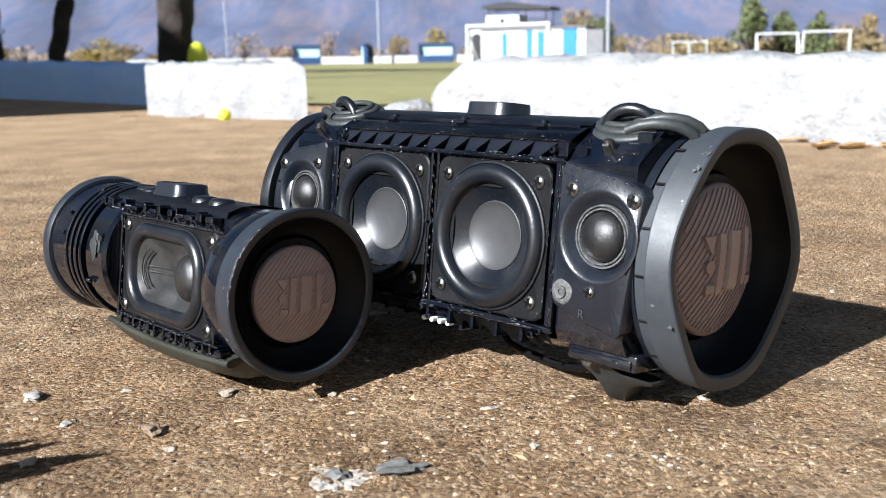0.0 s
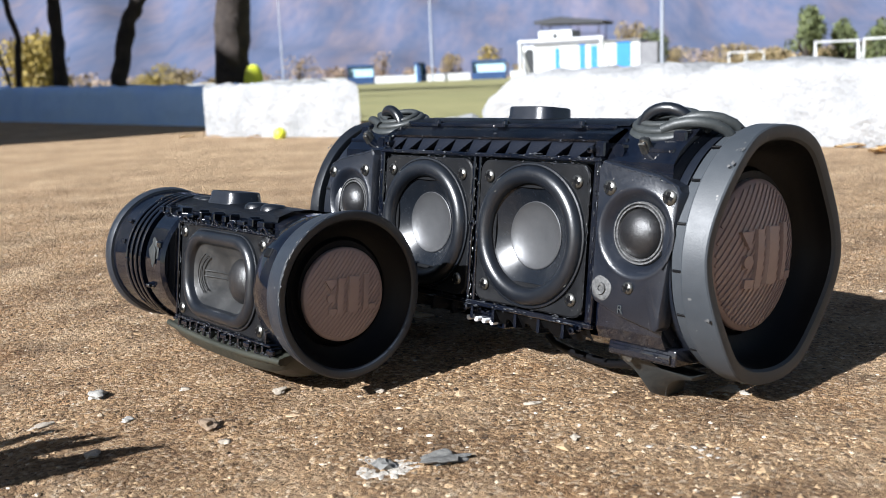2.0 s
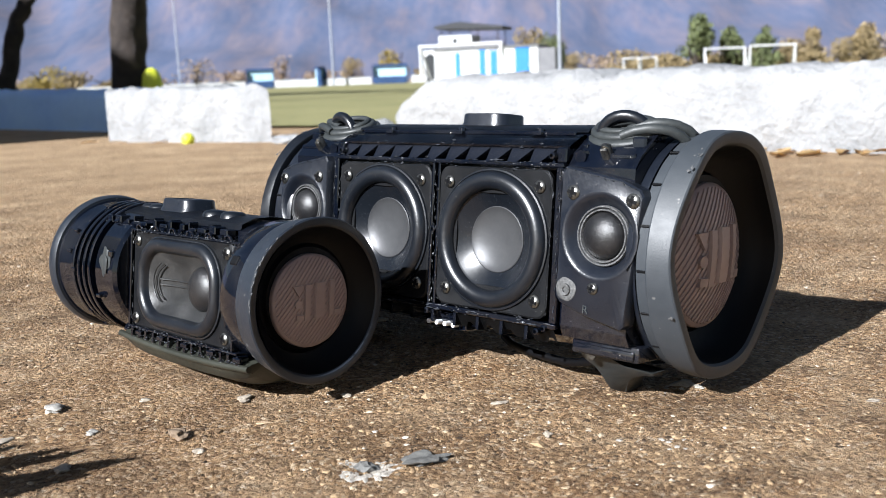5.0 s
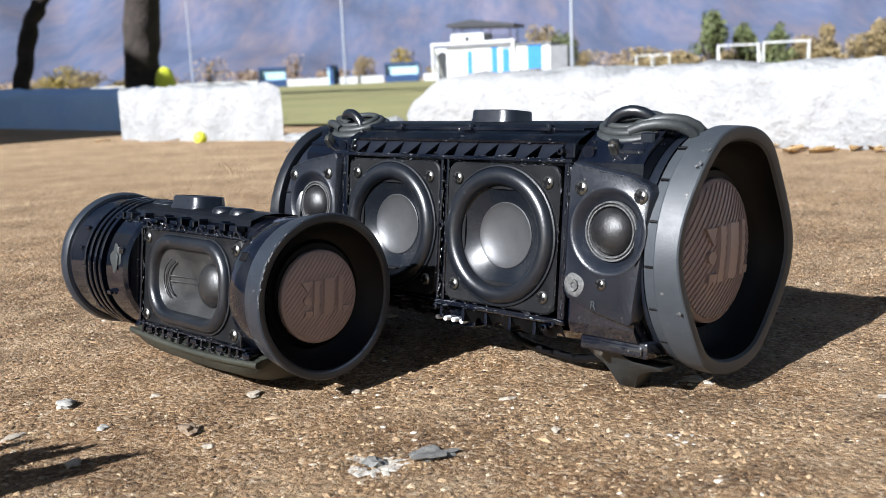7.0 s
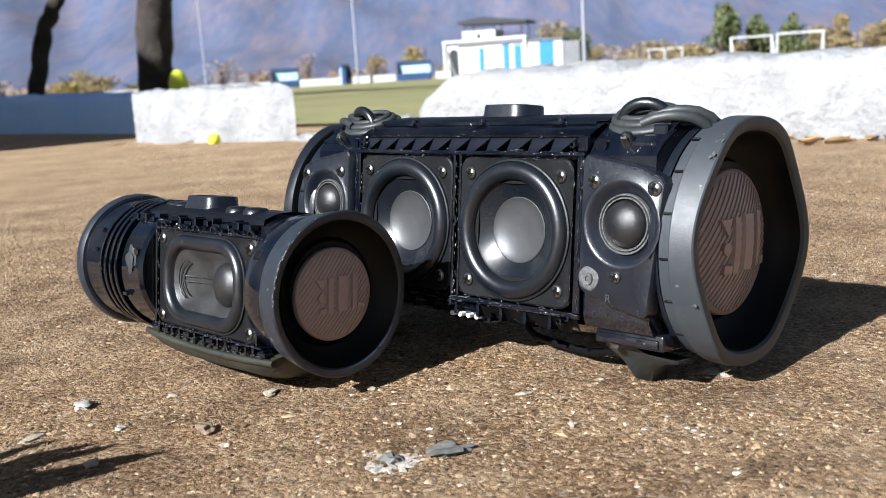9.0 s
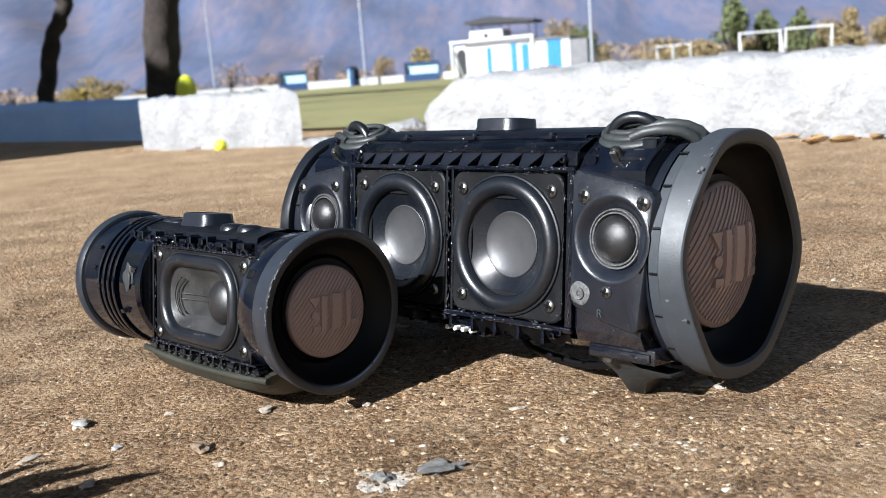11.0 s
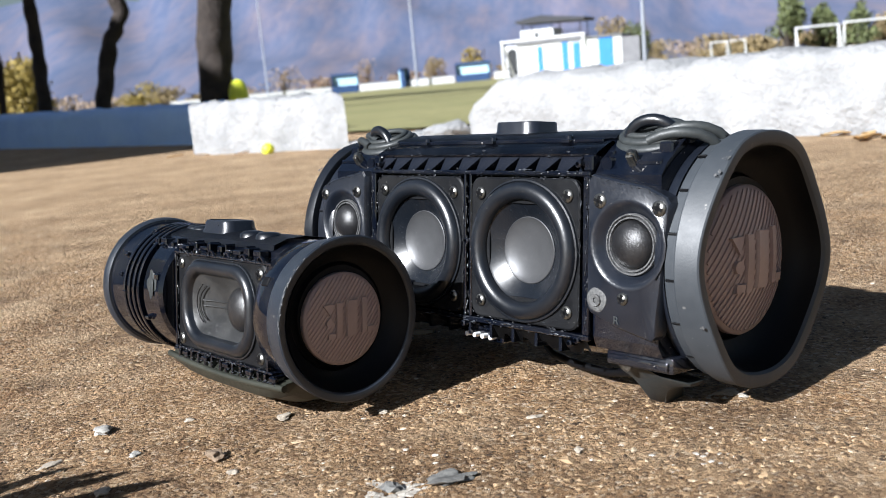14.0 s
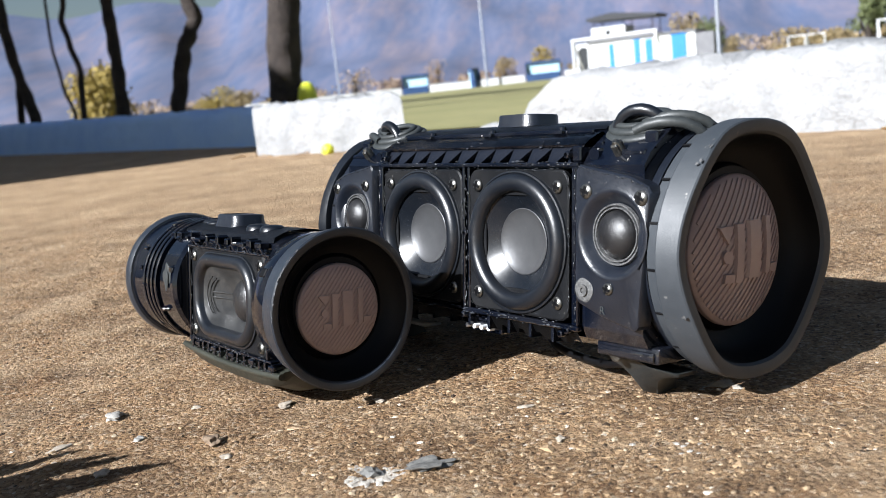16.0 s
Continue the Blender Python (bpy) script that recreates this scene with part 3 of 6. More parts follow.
for az, d, w, h, ma, con in (
    (15.9, 92, 7.0, 4.9, M_LEAF_GREEN, True), (17.6, 95, 5.6, 4.2, M_LEAF_GREEN, True), (19.4, 96, 5.6, 3.8, M_LEAF_GREEN, True), (20.7, 96, 3.0, 3.2, M_LEAF_OCHRE, False),
    (22.0, 95, 4.4, 3.4, M_LEAF_OCHRE, True), (23.6, 95, 3.6, 2.8, M_LEAF_OCHRE, False), (24.7, 95, 5.4, 3.6, M_LEAF_OCHRE, True), (26.2, 95, 4, 3.0, M_LEAF_BROWN, False),
    (28.0, 92, 4, 3.4, M_LEAF_GREEN, True), (30.5, 92, 5, 3.6, M_LEAF_OCHRE, False), (33.5, 90, 5, 4.0, M_LEAF_GREEN, False), (18.6, 97, 5, 2.2, M_LEAF_OCHRE, False),
    (17.0, 100, 6, 2.0, M_LEAF_OCHRE, False), (14.2, 100, 6, 2.1, M_LEAF_OCHRE, False), (12.0, 104, 5, 2.9, M_LEAF_OCHRE, False), (10.4, 106, 5, 2.6, M_LEAF_BROWN, False), (13.2, 108, 5, 2.4, M_LEAF_BROWN, False),
    (6.2, 112, 4.4, 6.0, M_LEAF_OCHRE, False), (7.5, 110, 3.6, 5.6, M_LEAF_GREEN, False), (8.8, 110, 3.6, 3.0, M_LEAF_OCHRE, False), (-1.8, 115, 4.2, 4.7, M_LEAF_YELLOW, False), (-4.4, 115, 3, 3.4, M_LEAF_OCHRE, False),
    (-8.6, 118, 4, 4.6, M_LEAF_BROWN, False), (-13.4, 105, 4.6, 4.4, M_LEAF_BROWN, False), (-16.0, 110, 6, 2.6, M_LEAF_BROWN, False), (-21.6, 90, 3.4, 2.9, M_LEAF_YELLOW, False), (-20.4, 95, 4, 2.3, M_LEAF_OCHRE, False),
    (-28.0, 50, 2.6, 3.5, M_LEAF_YELLOW, False), (-27.5, 51, 2.4, 3.4, M_LEAF_YELLOW, False), (-28.4, 51, 2.2, 3.3, M_LEAF_YELLOW, False), (-25.5, 80, 4, 2.0, M_LEAF_BROWN, False), (-11.0, 120, 6, 2.4, M_LEAF_BROWN, False), (-6.2, 120, 6, 2.2, M_LEAF_BROWN, False), (0.3, 125, 6, 2.6, M_LEAF_OCHRE, False),
    (-18.2, 118, 6, 2.1, M_LEAF_OCHRE, False), (-23.2, 112, 6, 2.0, M_LEAF_BROWN, False), (21.4, 104, 7, 1.9, M_LEAF_OCHRE, False), (25.5, 103, 7, 1.9, M_LEAF_OCHRE, False), (29.5, 100, 7, 2.0, M_LEAF_OCHRE, False)):
    kind = {"green_foliage": "dense green", "yellow_autumn_foliage": "yellow autumn", "ochre_dry_foliage": "dry ochre", "brown_bare_twigs": "brown half-bare"}[ma.name]
    bush(d, az, w, h, ma, far.randrange(10 ** 6), f"{kind} {'tree' if con else 'bush'} beyond the far side of the pitch", con)


def build_mountains():
    """A long far range; its ridge height follows the bearing."""
    bm = bmesh.new()
    rows = []
    for j in range(22):
        f = j / 21
        row = []
        for i in range(161):
            az = -80 + i
            d = 1500 + 1300 * f
            ridge = 7.4 + 1.6 * math.sin(radians(az * 3 + 60)) + 1.0 * noise.noise(Vector((az * 0.11, 0, 0))) + 0.3 * noise.noise(Vector((az * 0.5, 3, 0)))
            if az < -18:
                ridge = min(ridge, 6.35 + 0.3 * math.cos((az + 25) * 0.75) + max(0, (az + 21) * 0.8))
            rise = f ** 1.25
            relief = noise.noise(Vector((az * 0.22, f * 3.0, 1))) * 0.16 + noise.noise(Vector((az * 0.6, f * 7.0, 5))) * 0.07
            el = ridge * max(0.0, rise + relief * math.sin(math.pi * f))
            row.append(bm.verts.new(direction(az) * d + Vector((0, 0, math.tan(radians(el)) * d - 2))))
        rows.append(row)
    for a, b in zip(rows, rows[1:]):
        for i in range(len(a) - 1):
            bm.faces.new((a[i], a[i + 1], b[i + 1], b[i]))
    tagged(mesh_object("backdrop_mountains", bm, M_MOUNTAIN, 180), "mountain range on the horizon, haze painted in as blue-violet", "mountain", kind="structure")


build_mountains()


# ---- things on and behind the pitch ----
def at_bearing(az, dist, z=0.0, turn=0.0):
    p = direction(az) * dist
    return Matrix.Translation((p.x, p.y, z)) @ Matrix.Rotation(radians(-az + turn), 4, "Z")


def goal(m, w, h, depth, r, label, posts_down=True):
    t = thing("football_goal", m, label, "goal", "football goals")
    for x in (-w / 2, w / 2):
        bm = bmesh.new()
        tube(bm, [(x, 0, 0), (x, 0, h)], r, 10)
        part("post", bm, M_WHITEPAINT, t)
        bm = bmesh.new()
        tube(bm, [(x, 0, h), (x, depth, 0)], r * 0.7, 8)
        part("stay", bm, M_WHITEPAINT, t)
    bm = bmesh.new()
    tube(bm, [(-w / 2 - r, 0, h), (w / 2 + r, 0, h)], r, 10)
    part("crossbar", bm, M_WHITEPAINT, t)
    bm = bmesh.new()
    tube(bm, [(-w / 2, depth, r), (w / 2, depth, r)], r * 0.7, 8)
    part("ground_bar", bm, M_WHITEPAINT, t)


goal(at_bearing(2.05, 66, 0, -25), 6.1, 2.44, 1.6, 0.1, "full-size white football goal before the clubhouse")
goal(at_bearing(17.35, 52, 0, 8), 2.0, 1.19, -0.9, 0.05, "small white training goal on the pitch")
goal(at_bearing(19.93, 52, 0, 8), 2.2, 1.24, 1.0, 0.05, "small white training goal on the pitch")
goal(at_bearing(12.1, 80, 0, -10), 1.25, 1.27, 0.8, 0.05, "small white training goal far off")
goal(at_bearing(13.1, 80, 0, -10), 1.25, 1.27, 0.8, 0.05, "small white training goal far off")


def clubhouse():
    m = at_bearing(3.9, 80, 0, -14)
    t = thing("clubhouse", m, "white clubhouse with blue doors and an upper cabin", "house")
    bm = bmesh.new()
    box(bm, -4.95, 3.95, 0, 4, 0, 2.58)
    part("wall", bm, M_WHITEPAINT, t, smooth=0)
    # End of the house in shade: the shade is put into a grey colour.
    bm = bmesh.new()
    box(bm, 3.955, 5.35, 0.04, 3.4, 0, 2.4)
    part("side_wall", bm, M_GREYWALL, t, "end wall, grey put in for its shaded side", smooth=0)
    bm = bmesh.new()
    box(bm, -5.05, 4.05, -0.22, 4.2, 2.585, 2.72)
    part("roof", bm, M_GREYWALL, t, smooth=0)
    bm = bmesh.new()
    box(bm, -6.05, -4.955, 0.35, 3.5, 0, 2.62)
    annex = part("annex", bm, M_WHITEPAINT, t, smooth=0)
    # Near-black slab stands in for the unlit opening of the arch.
    bm = bmesh.new()
    arch = [(-5.9, -0.02), (-4.97, -0.02)] + [(-5.435 + 0.465 * math.cos(radians(w)), 1.85 + 0.5 * math.sin(radians(w))) for w in range(0, 181, 15)]
    loops_xz(bm, [(0.30, arch), (0.345, arch)], (True, True))
    part("doorway", bm, M_DARKHOLE, annex, "arched doorway, unlit opening painted near-black", smooth=0)
    for x0, x1, z1, ma, lab in ((-3.12, -2.7, 2.3, M_BLUEPAINT, "bright blue door"), (-1.0, -0.52, 2.46, M_BLUEPAINT, "bright blue door"), (-0.06, 0.5, 2.35, M_BLUEPAINT, "bright blue door"), (2.06, 3.22, 2.54, M_BLUEPAINT, "broad bright blue shutter")):
        bm = bmesh.new()
        box(bm, x0, x1, -0.06, -0.004, 0.02, z1, 0.01, 1)
        door = part("door", bm, ma, t, lab, smooth=0)
        bm = bmesh.new()
        box(bm, x1 - 0.1, x1 - 0.05, -0.1, -0.072, 1.0, 1.15)
        part("handle", bm, M_POLE, door, smooth=0)
    for x0, x1 in ((-2.66, -1.05), (-0.48, -0.1), (0.54, 0.68), (0.9, 2.0), (3.28, 3.95)):
        bm = bmesh.new()
        box(bm, x0, x1, -0.04, -0.004, 0, 2.56, 0.01, 1)
        part("pilaster", bm, M_WHITEPAINT, t, smooth=0)
    bm = bmesh.new()
    box(bm, -4.6, -1.75, 0.3, 3.2, 2.9, 3.75)
    cab = part("cabin", bm, M_WHITEPAINT, t, smooth=0)
    # Terrace parapet in shade; the grey colour carries that shade.
    bm = bmesh.new()
    box(bm, -4.75, 0.7, 0.1, 3.4, 2.725, 2.895)
    part("terrace", bm, M_GREYWALL, t, "terrace slab, grey put in for its shade", smooth=0)
    bm = bmesh.new()
    box(bm, -3.34, -3.02, 0.26, 0.296, 3.1, 3.48)
    part("window", bm, M_DARKHOLE, cab, "small dark window", smooth=0)
    for x in (-4.4, -1.9, 0.5):
        for y in (0.5, 3.1):
            bm = bmesh.new()
            tube(bm, [(x, y, 2.89), (x, y, 4.42)], 0.045, 8)
            part("post", bm, M_DARKROOF, t)
    for z in (3.15, 3.4):
        bm = bmesh.new()
        tube(bm, [(-1.75, 0.45, z), (0.55, 0.45, z)], 0.03, 6)
        part("rail", bm, M_DARKROOF, t)
    bm = bmesh.new()
    flat = [(-4.95, 4.56), (-4.85, 4.32), (0.95, 4.12), (1.0, 4.36), (-1.4, 4.66), (-2.6, 4.84), (-3.2, 4.8)]
    loops_xz(bm, [(0.05, flat), (3.7, flat)], (True, True))
    part("canopy", bm, M_DARKROOF, t, "dark low-pitched canopy roof", smooth=0)


clubhouse()


def dugout(m, w, label):
    t = thing("dugout", m, label, "shelter", "team dugouts beside the pitch")
    bm = bmesh.new()
    box(bm, -w / 2, w / 2, 0.5, 0.62, 0, 1.3)
    part("back_panel", bm, M_PALEBLUE, t, smooth=0)
    bm = bmesh.new()
    box(bm, -w / 2 - 0.04, w / 2 + 0.04, 0.3, 0.7, 1.304, 1.5)
    part("roof", bm, M_NAVY, t, smooth=0)
    for x in (-w / 2, w / 2 - 0.06):
        bm = bmesh.new()
        box(bm, x, x + 0.06, 0.1, 0.496, 0, 1.3)
        part("side_panel", bm, M_NAVY, t, smooth=0)
    bm = bmesh.new()
    box(bm, -w / 2 + 0.07, w / 2 - 0.07, 0.05, 0.45, 0.0, 0.55)
    part("bench", bm, M_NAVY, t, smooth=0)


dugout(at_bearing(-9.85, 75, 0.006, -8), 2.1, "blue team dugout with a pale back panel")
dugout(at_bearing(-2.2, 75, 0.006, -8), 2.7, "broad blue team dugout with a pale back panel")
dugout(at_bearing(-6.03, 76, 0.006, 50), 0.8, "small navy dugout seen from its side")


def far_wall():
    bm = bmesh.new()
    for a, b in ((-20, -10.7), (-9.0, -3.3), (-0.9, 0.0)):
        pa, pb = direction(a) * 79, direction(b) * 79
        d = (pb - pa)
        m = Matrix.Translation(pa) @ Matrix.Rotation(math.atan2(d.y, d.x), 4, "Z")
        box(bm, 0, d.length, 0, 0.15, 0, 0.58, m=m)
    tagged(mesh_object("wall_far", bm, M_WHITEPAINT, 0), "low white wall along the far side of the pitch", "wall", kind="structure")


far_wall()


def pole(az, dist, h, r):
    t = thing("floodlight_pole", at_bearing(az, dist), "tall slim grey floodlight mast", "pole", "floodlight masts")
    bm = bmesh.new()
    tube(bm, [(0, 0, 0), (0, 0, h)], r, 10, [1, 0.6])
    part("mast", bm, M_POLE, t)
    bm = bmesh.new()
    box(bm, -0.6, 0.6, -0.1, 0.1, h - 0.3, h)
    part("lamp_head", bm, M_POLE, t)


pole(7.95, 70, 12, 0.13)
pole(-5.55, 78, 13, 0.085)
pole(-14.4, 78, 12, 0.06)


# ---- the larger loudspeaker ----
def screw_mesh(parent, m, r=0.0031, material=None):
    """A pan-head cross screw whose head faces -Y."""
    bm = bmesh.new()
    lathe(bm, [(0.0, r), (-0.0006, r), (-0.0013, r * 0.8), (-0.0016, r * 0.45)], 16, "Y", cap=(True, True))
    for a in (0.3, 0.3 + math.pi / 2):
        box(bm, -r * 0.72, r * 0.72, -0.00185, -0.0010, -r * 0.23, r * 0.23, m=Matrix.Rotation(a, 4, "Y"))
    # Raised cross faces turned near-black in place of a recess's shade.
    slots = {f for f in bm.faces if f.calc_center_median().y < -0.00165 and len(f.verts) == 4}
    for f in slots:
        f.material_index = 1
    ob = part("screw", bm, material or M_STEEL, parent, "dull steel cross-head screw")
    ob.data.materials.append(M_BOWL)
    ob.matrix_basis = m
    return ob


def at(x, y, z):
    return Matrix.Translation((x, y, z))


def residue(parent, pts, count, seed, size=0.0009, spread=0.0007):
    """Ragged beads of torn adhesive along a line, joined as one piece."""
    rng = random.Random(seed)
    pts = [Vector(p) for p in pts]
    lens = [(b - a).length for a, b in zip(pts, pts[1:])]
    verts, faces = [], []
    for _ in range(count):
        f = rng.uniform(0, sum(lens))
        k = 0
        while k < len(lens) - 1 and f > lens[k]:
            f -= lens[k]
            k += 1
        d = (pts[k + 1] - pts[k]).normalized()
        up = d.cross(Vector((0, 1, 0))).normalized()
        p = pts[k] + d * f + up * rng.gauss(0, 1) * spread
        a, b, c = size * rng.uniform(0.4, 2.2), size * rng.uniform(0.25, 0.6), size * rng.uniform(0.2, 0.6)
        n = len(verts)
        for q in ((a, 0, 0), (0, b, 0), (-a, 0, 0), (0, -b, 0)):
            verts.append(p + d * q[0] * rng.uniform(0.6, 1.2) + up * q[1] * rng.uniform(0.6, 1.2))
        verts.append(p + Vector((0, -c, 0)) + d * rng.uniform(-0.4, 0.4) * a)
        faces += [(n, n + 1, n + 4), (n + 1, n + 2, n + 4), (n + 2, n + 3, n + 4), (n + 3, n, n + 4), (n + 3, n + 2, n + 1, n)]
    me = bpy.data.meshes.new("adhesive_residue")
    me.from_pydata([tuple(v) for v in verts], [], faces)
    me.materials.append(M_RESIDUE)
    ob = new("adhesive_residue", me)
    ob.parent = parent
    return tagged(ob, "shiny torn beads of old adhesive")


PROFILE = [(-0.0485, 0.036), (-0.0485, -0.036), (-0.045, -0.0415), (-0.036, -0.0465), (-0.022, -0.0515), (0.0, -0.0535), (0.022, -0.049), (0.039, -0.037), (0.050, -0.019), (0.0535, 0.0), (0.050, 0.021), (0.040, 0.037), (0.026, 0.0475), (0.006, 0.0535), (-0.016, 0.0545), (-0.031, 0.0515), (-0.0385, 0.046), (-0.0445, 0.0415)]


def woofer(parent, cx):
    bm = bmesh.new()
    o = rounded(0.0345, 0.0345, 0.006, 5, cx, -0.0005)
    o2 = rounded(0.0337, 0.0337, 0.0055, 5, cx, -0.0005)
    hole = [(cx + 0.029 * math.cos(w), -0.0005 + 0.029 * math.sin(w)) for w in [math.atan2(z + 0.0005, x - cx) for x, z in o]]
    loops_xz(bm, [(-0.0486, o), (-0.0506, o), (-0.0512, o2), (-0.0505, hole), (-0.046, hole)])
    w = part("woofer", bm, M_FRAME, parent, "square black frame of a mid-bass driver")
    w.matrix_basis = Matrix.Identity(4)
    bm = bmesh.new()
    prof = [(-0.0510, 0.0342), (-0.0522, 0.0340), (-0.0524, 0.0332), (-0.0516, 0.0325)]
    for i in range(11):
        a = math.pi * i / 10
        prof.append((-0.0514 - 0.0042 * math.sin(a), 0.0286 + 0.0042 * math.cos(a)))
    prof += [(-0.0510, 0.0243), (-0.0507, 0.0245)]
    lathe(bm, prof, 72, "Y", (cx, 0, -0.0005))
    part("surround", bm, M_RUBBER, w, "thick rolled rubber surround", smooth=50)
    bm = bmesh.new()
    lathe(bm, [(-0.0507, 0.0246), (-0.0499, 0.0236), (-0.0461, 0.0160), (-0.0459, 0.0156)], 72, "Y", (cx, 0, -0.0005))
    part("cone", bm, M_CONE, w, "glossy black cone")
    bm = bmesh.new()
    lathe(bm, [(-0.0464, 0.0161), (-0.0467, 0.0157), (-0.0463, 0.0152), (-0.0452, 0.0130), (-0.0441, 0.009), (-0.0435, 0.0045), (-0.0433, 0.0005)], 72, "Y", (cx, 0, -0.0005), cap=(False, True))
    part("dust_cap", bm, M_CAP, w, "grey dished dust cap")
    for sx in (-1, 1):
        for z in (0.0262, -0.0268):
            screw_mesh(w, at(cx + sx * 0.0277, -0.0511, z))
    return w


def tweeter(parent, s):
    """s is 1 or -1, for the two mirrored ends."""
    cx, cz = s * 0.1005, 0.0065
    pts = [(0.0795, 0.0335), (0.0815, 0.0362), (0.110, 0.0312), (0.1195, 0.0272), (0.1212, 0.0245), (0.1150, -0.031), (0.1130, -0.0330), (0.094, -0.029), (0.081, -0.0245), (0.0792, -0.022)]
    outline = []
    for i, (x, z) in enumerate(pts):
        x2, z2 = pts[(i + 1) % len(pts)]
        for f in (0, 0.1, 0.2, 0.3, 0.4, 0.5, 0.6, 0.7, 0.8, 0.9):
            outline.append((s * (x + (x2 - x) * f), z + (z2 - z) * f))
    bm = bmesh.new()

    def circ(r):
        return [(cx + r * math.cos(a), cz + r * math.sin(a)) for a in [math.atan2(z - cz, x - cx) for x, z in outline]]

    inner = [((x - cx) * 0.97 + cx, (z - cz) * 0.97 + cz) for x, z in outline]
    mid = [(cx + (x - cx) * f, cz + (z - cz) * f) for (x, z), f in ((p, min(0.95, 0.0206 / math.hypot(p[0] - cx, p[1] - cz))) for p in outline)]
    loops_xz(bm, [(-0.046, outline), (-0.0535, outline), (-0.0544, inner), (-0.0545, mid), (-0.0550, circ(0.0197)), (-0.0552, circ(0.0188)), (-0.0547, circ(0.0177)), (-0.0534, circ(0.0164)), (-0.0514, circ(0.0148)), (-0.0502, circ(0.0138)), (-0.0496, circ(0.0128))])
    w = part("tweeter", bm, M_MATTE, parent, "black waveguide plate with a dished horn", smooth=40)
    bm = bmesh.new()
    prof = []
    for k in range(2):
        r0 = 0.0134 - k * 0.0014
        prof += [(-0.0503, r0), (-0.0518, r0 - 0.0003), (-0.0518, r0 - 0.0009), (-0.0504, r0 - 0.0013)]
    lathe(bm, prof, 56, "Y", (cx, 0, cz))
    part("dome_ring", bm, M_DUSTYRING, w, "ribbed ring round the dome")
    bm = bmesh.new()
    lathe(bm, [(-0.0495, 0.0107)] + [(-0.0499 - 0.0066 * math.sin(a), 0.0105 * math.cos(a)) for a in [radians(v) for v in (2, 12, 24, 36, 48, 60, 70, 80, 88)]], 48, "Y", (cx, 0, cz), cap=(False, True))
    part("dome", bm, M_DOME, w, "silky black dome", smooth=60)
    for x, z in ((0.0862, 0.0247), (0.1164, 0.0225), (0.0989, -0.0166)):
        screw_mesh(w, at(s * x, -0.0544, z), 0.0033 if z > 0 else 0.0027, M_STEEL)
    return w


def wavy(w):
    """How far the rim's lip comes forward round its circle."""
    return 0.0008 * math.cos(3 * w + 0.5) + 0.0005 * math.cos(5 * w)


def chafe(rim, rng, x, r, w, n, spread):
    """A cluster of pale scuffs on a rim, as one mark."""
    bm = bmesh.new()
    for k in range(n):
        one = bmesh.new()
        sz = rng.uniform(0.0004, 0.0013)
        lumpy(one, (sz, sz * rng.uniform(0.7, 2.2), 0.00016), k + w * 10, 1, 0.5)
        v = w + rng.gauss(0, 1) * spread
        me = bpy.data.meshes.new("fleck")
        bmesh.ops.transform(one, matrix=Matrix.Rotation(v - math.pi / 2, 4, "X") @ at(x + rng.uniform(-1, 1) * 0.0009, 0, r - 0.0001), verts=one.verts[:])
        one.to_mesh(me)
        one.free()
        bm.from_mesh(me)
        bpy.data.meshes.remove(me)
    part("chafe_mark", bm, M_CHAFE, rim, "pale chafed spot")


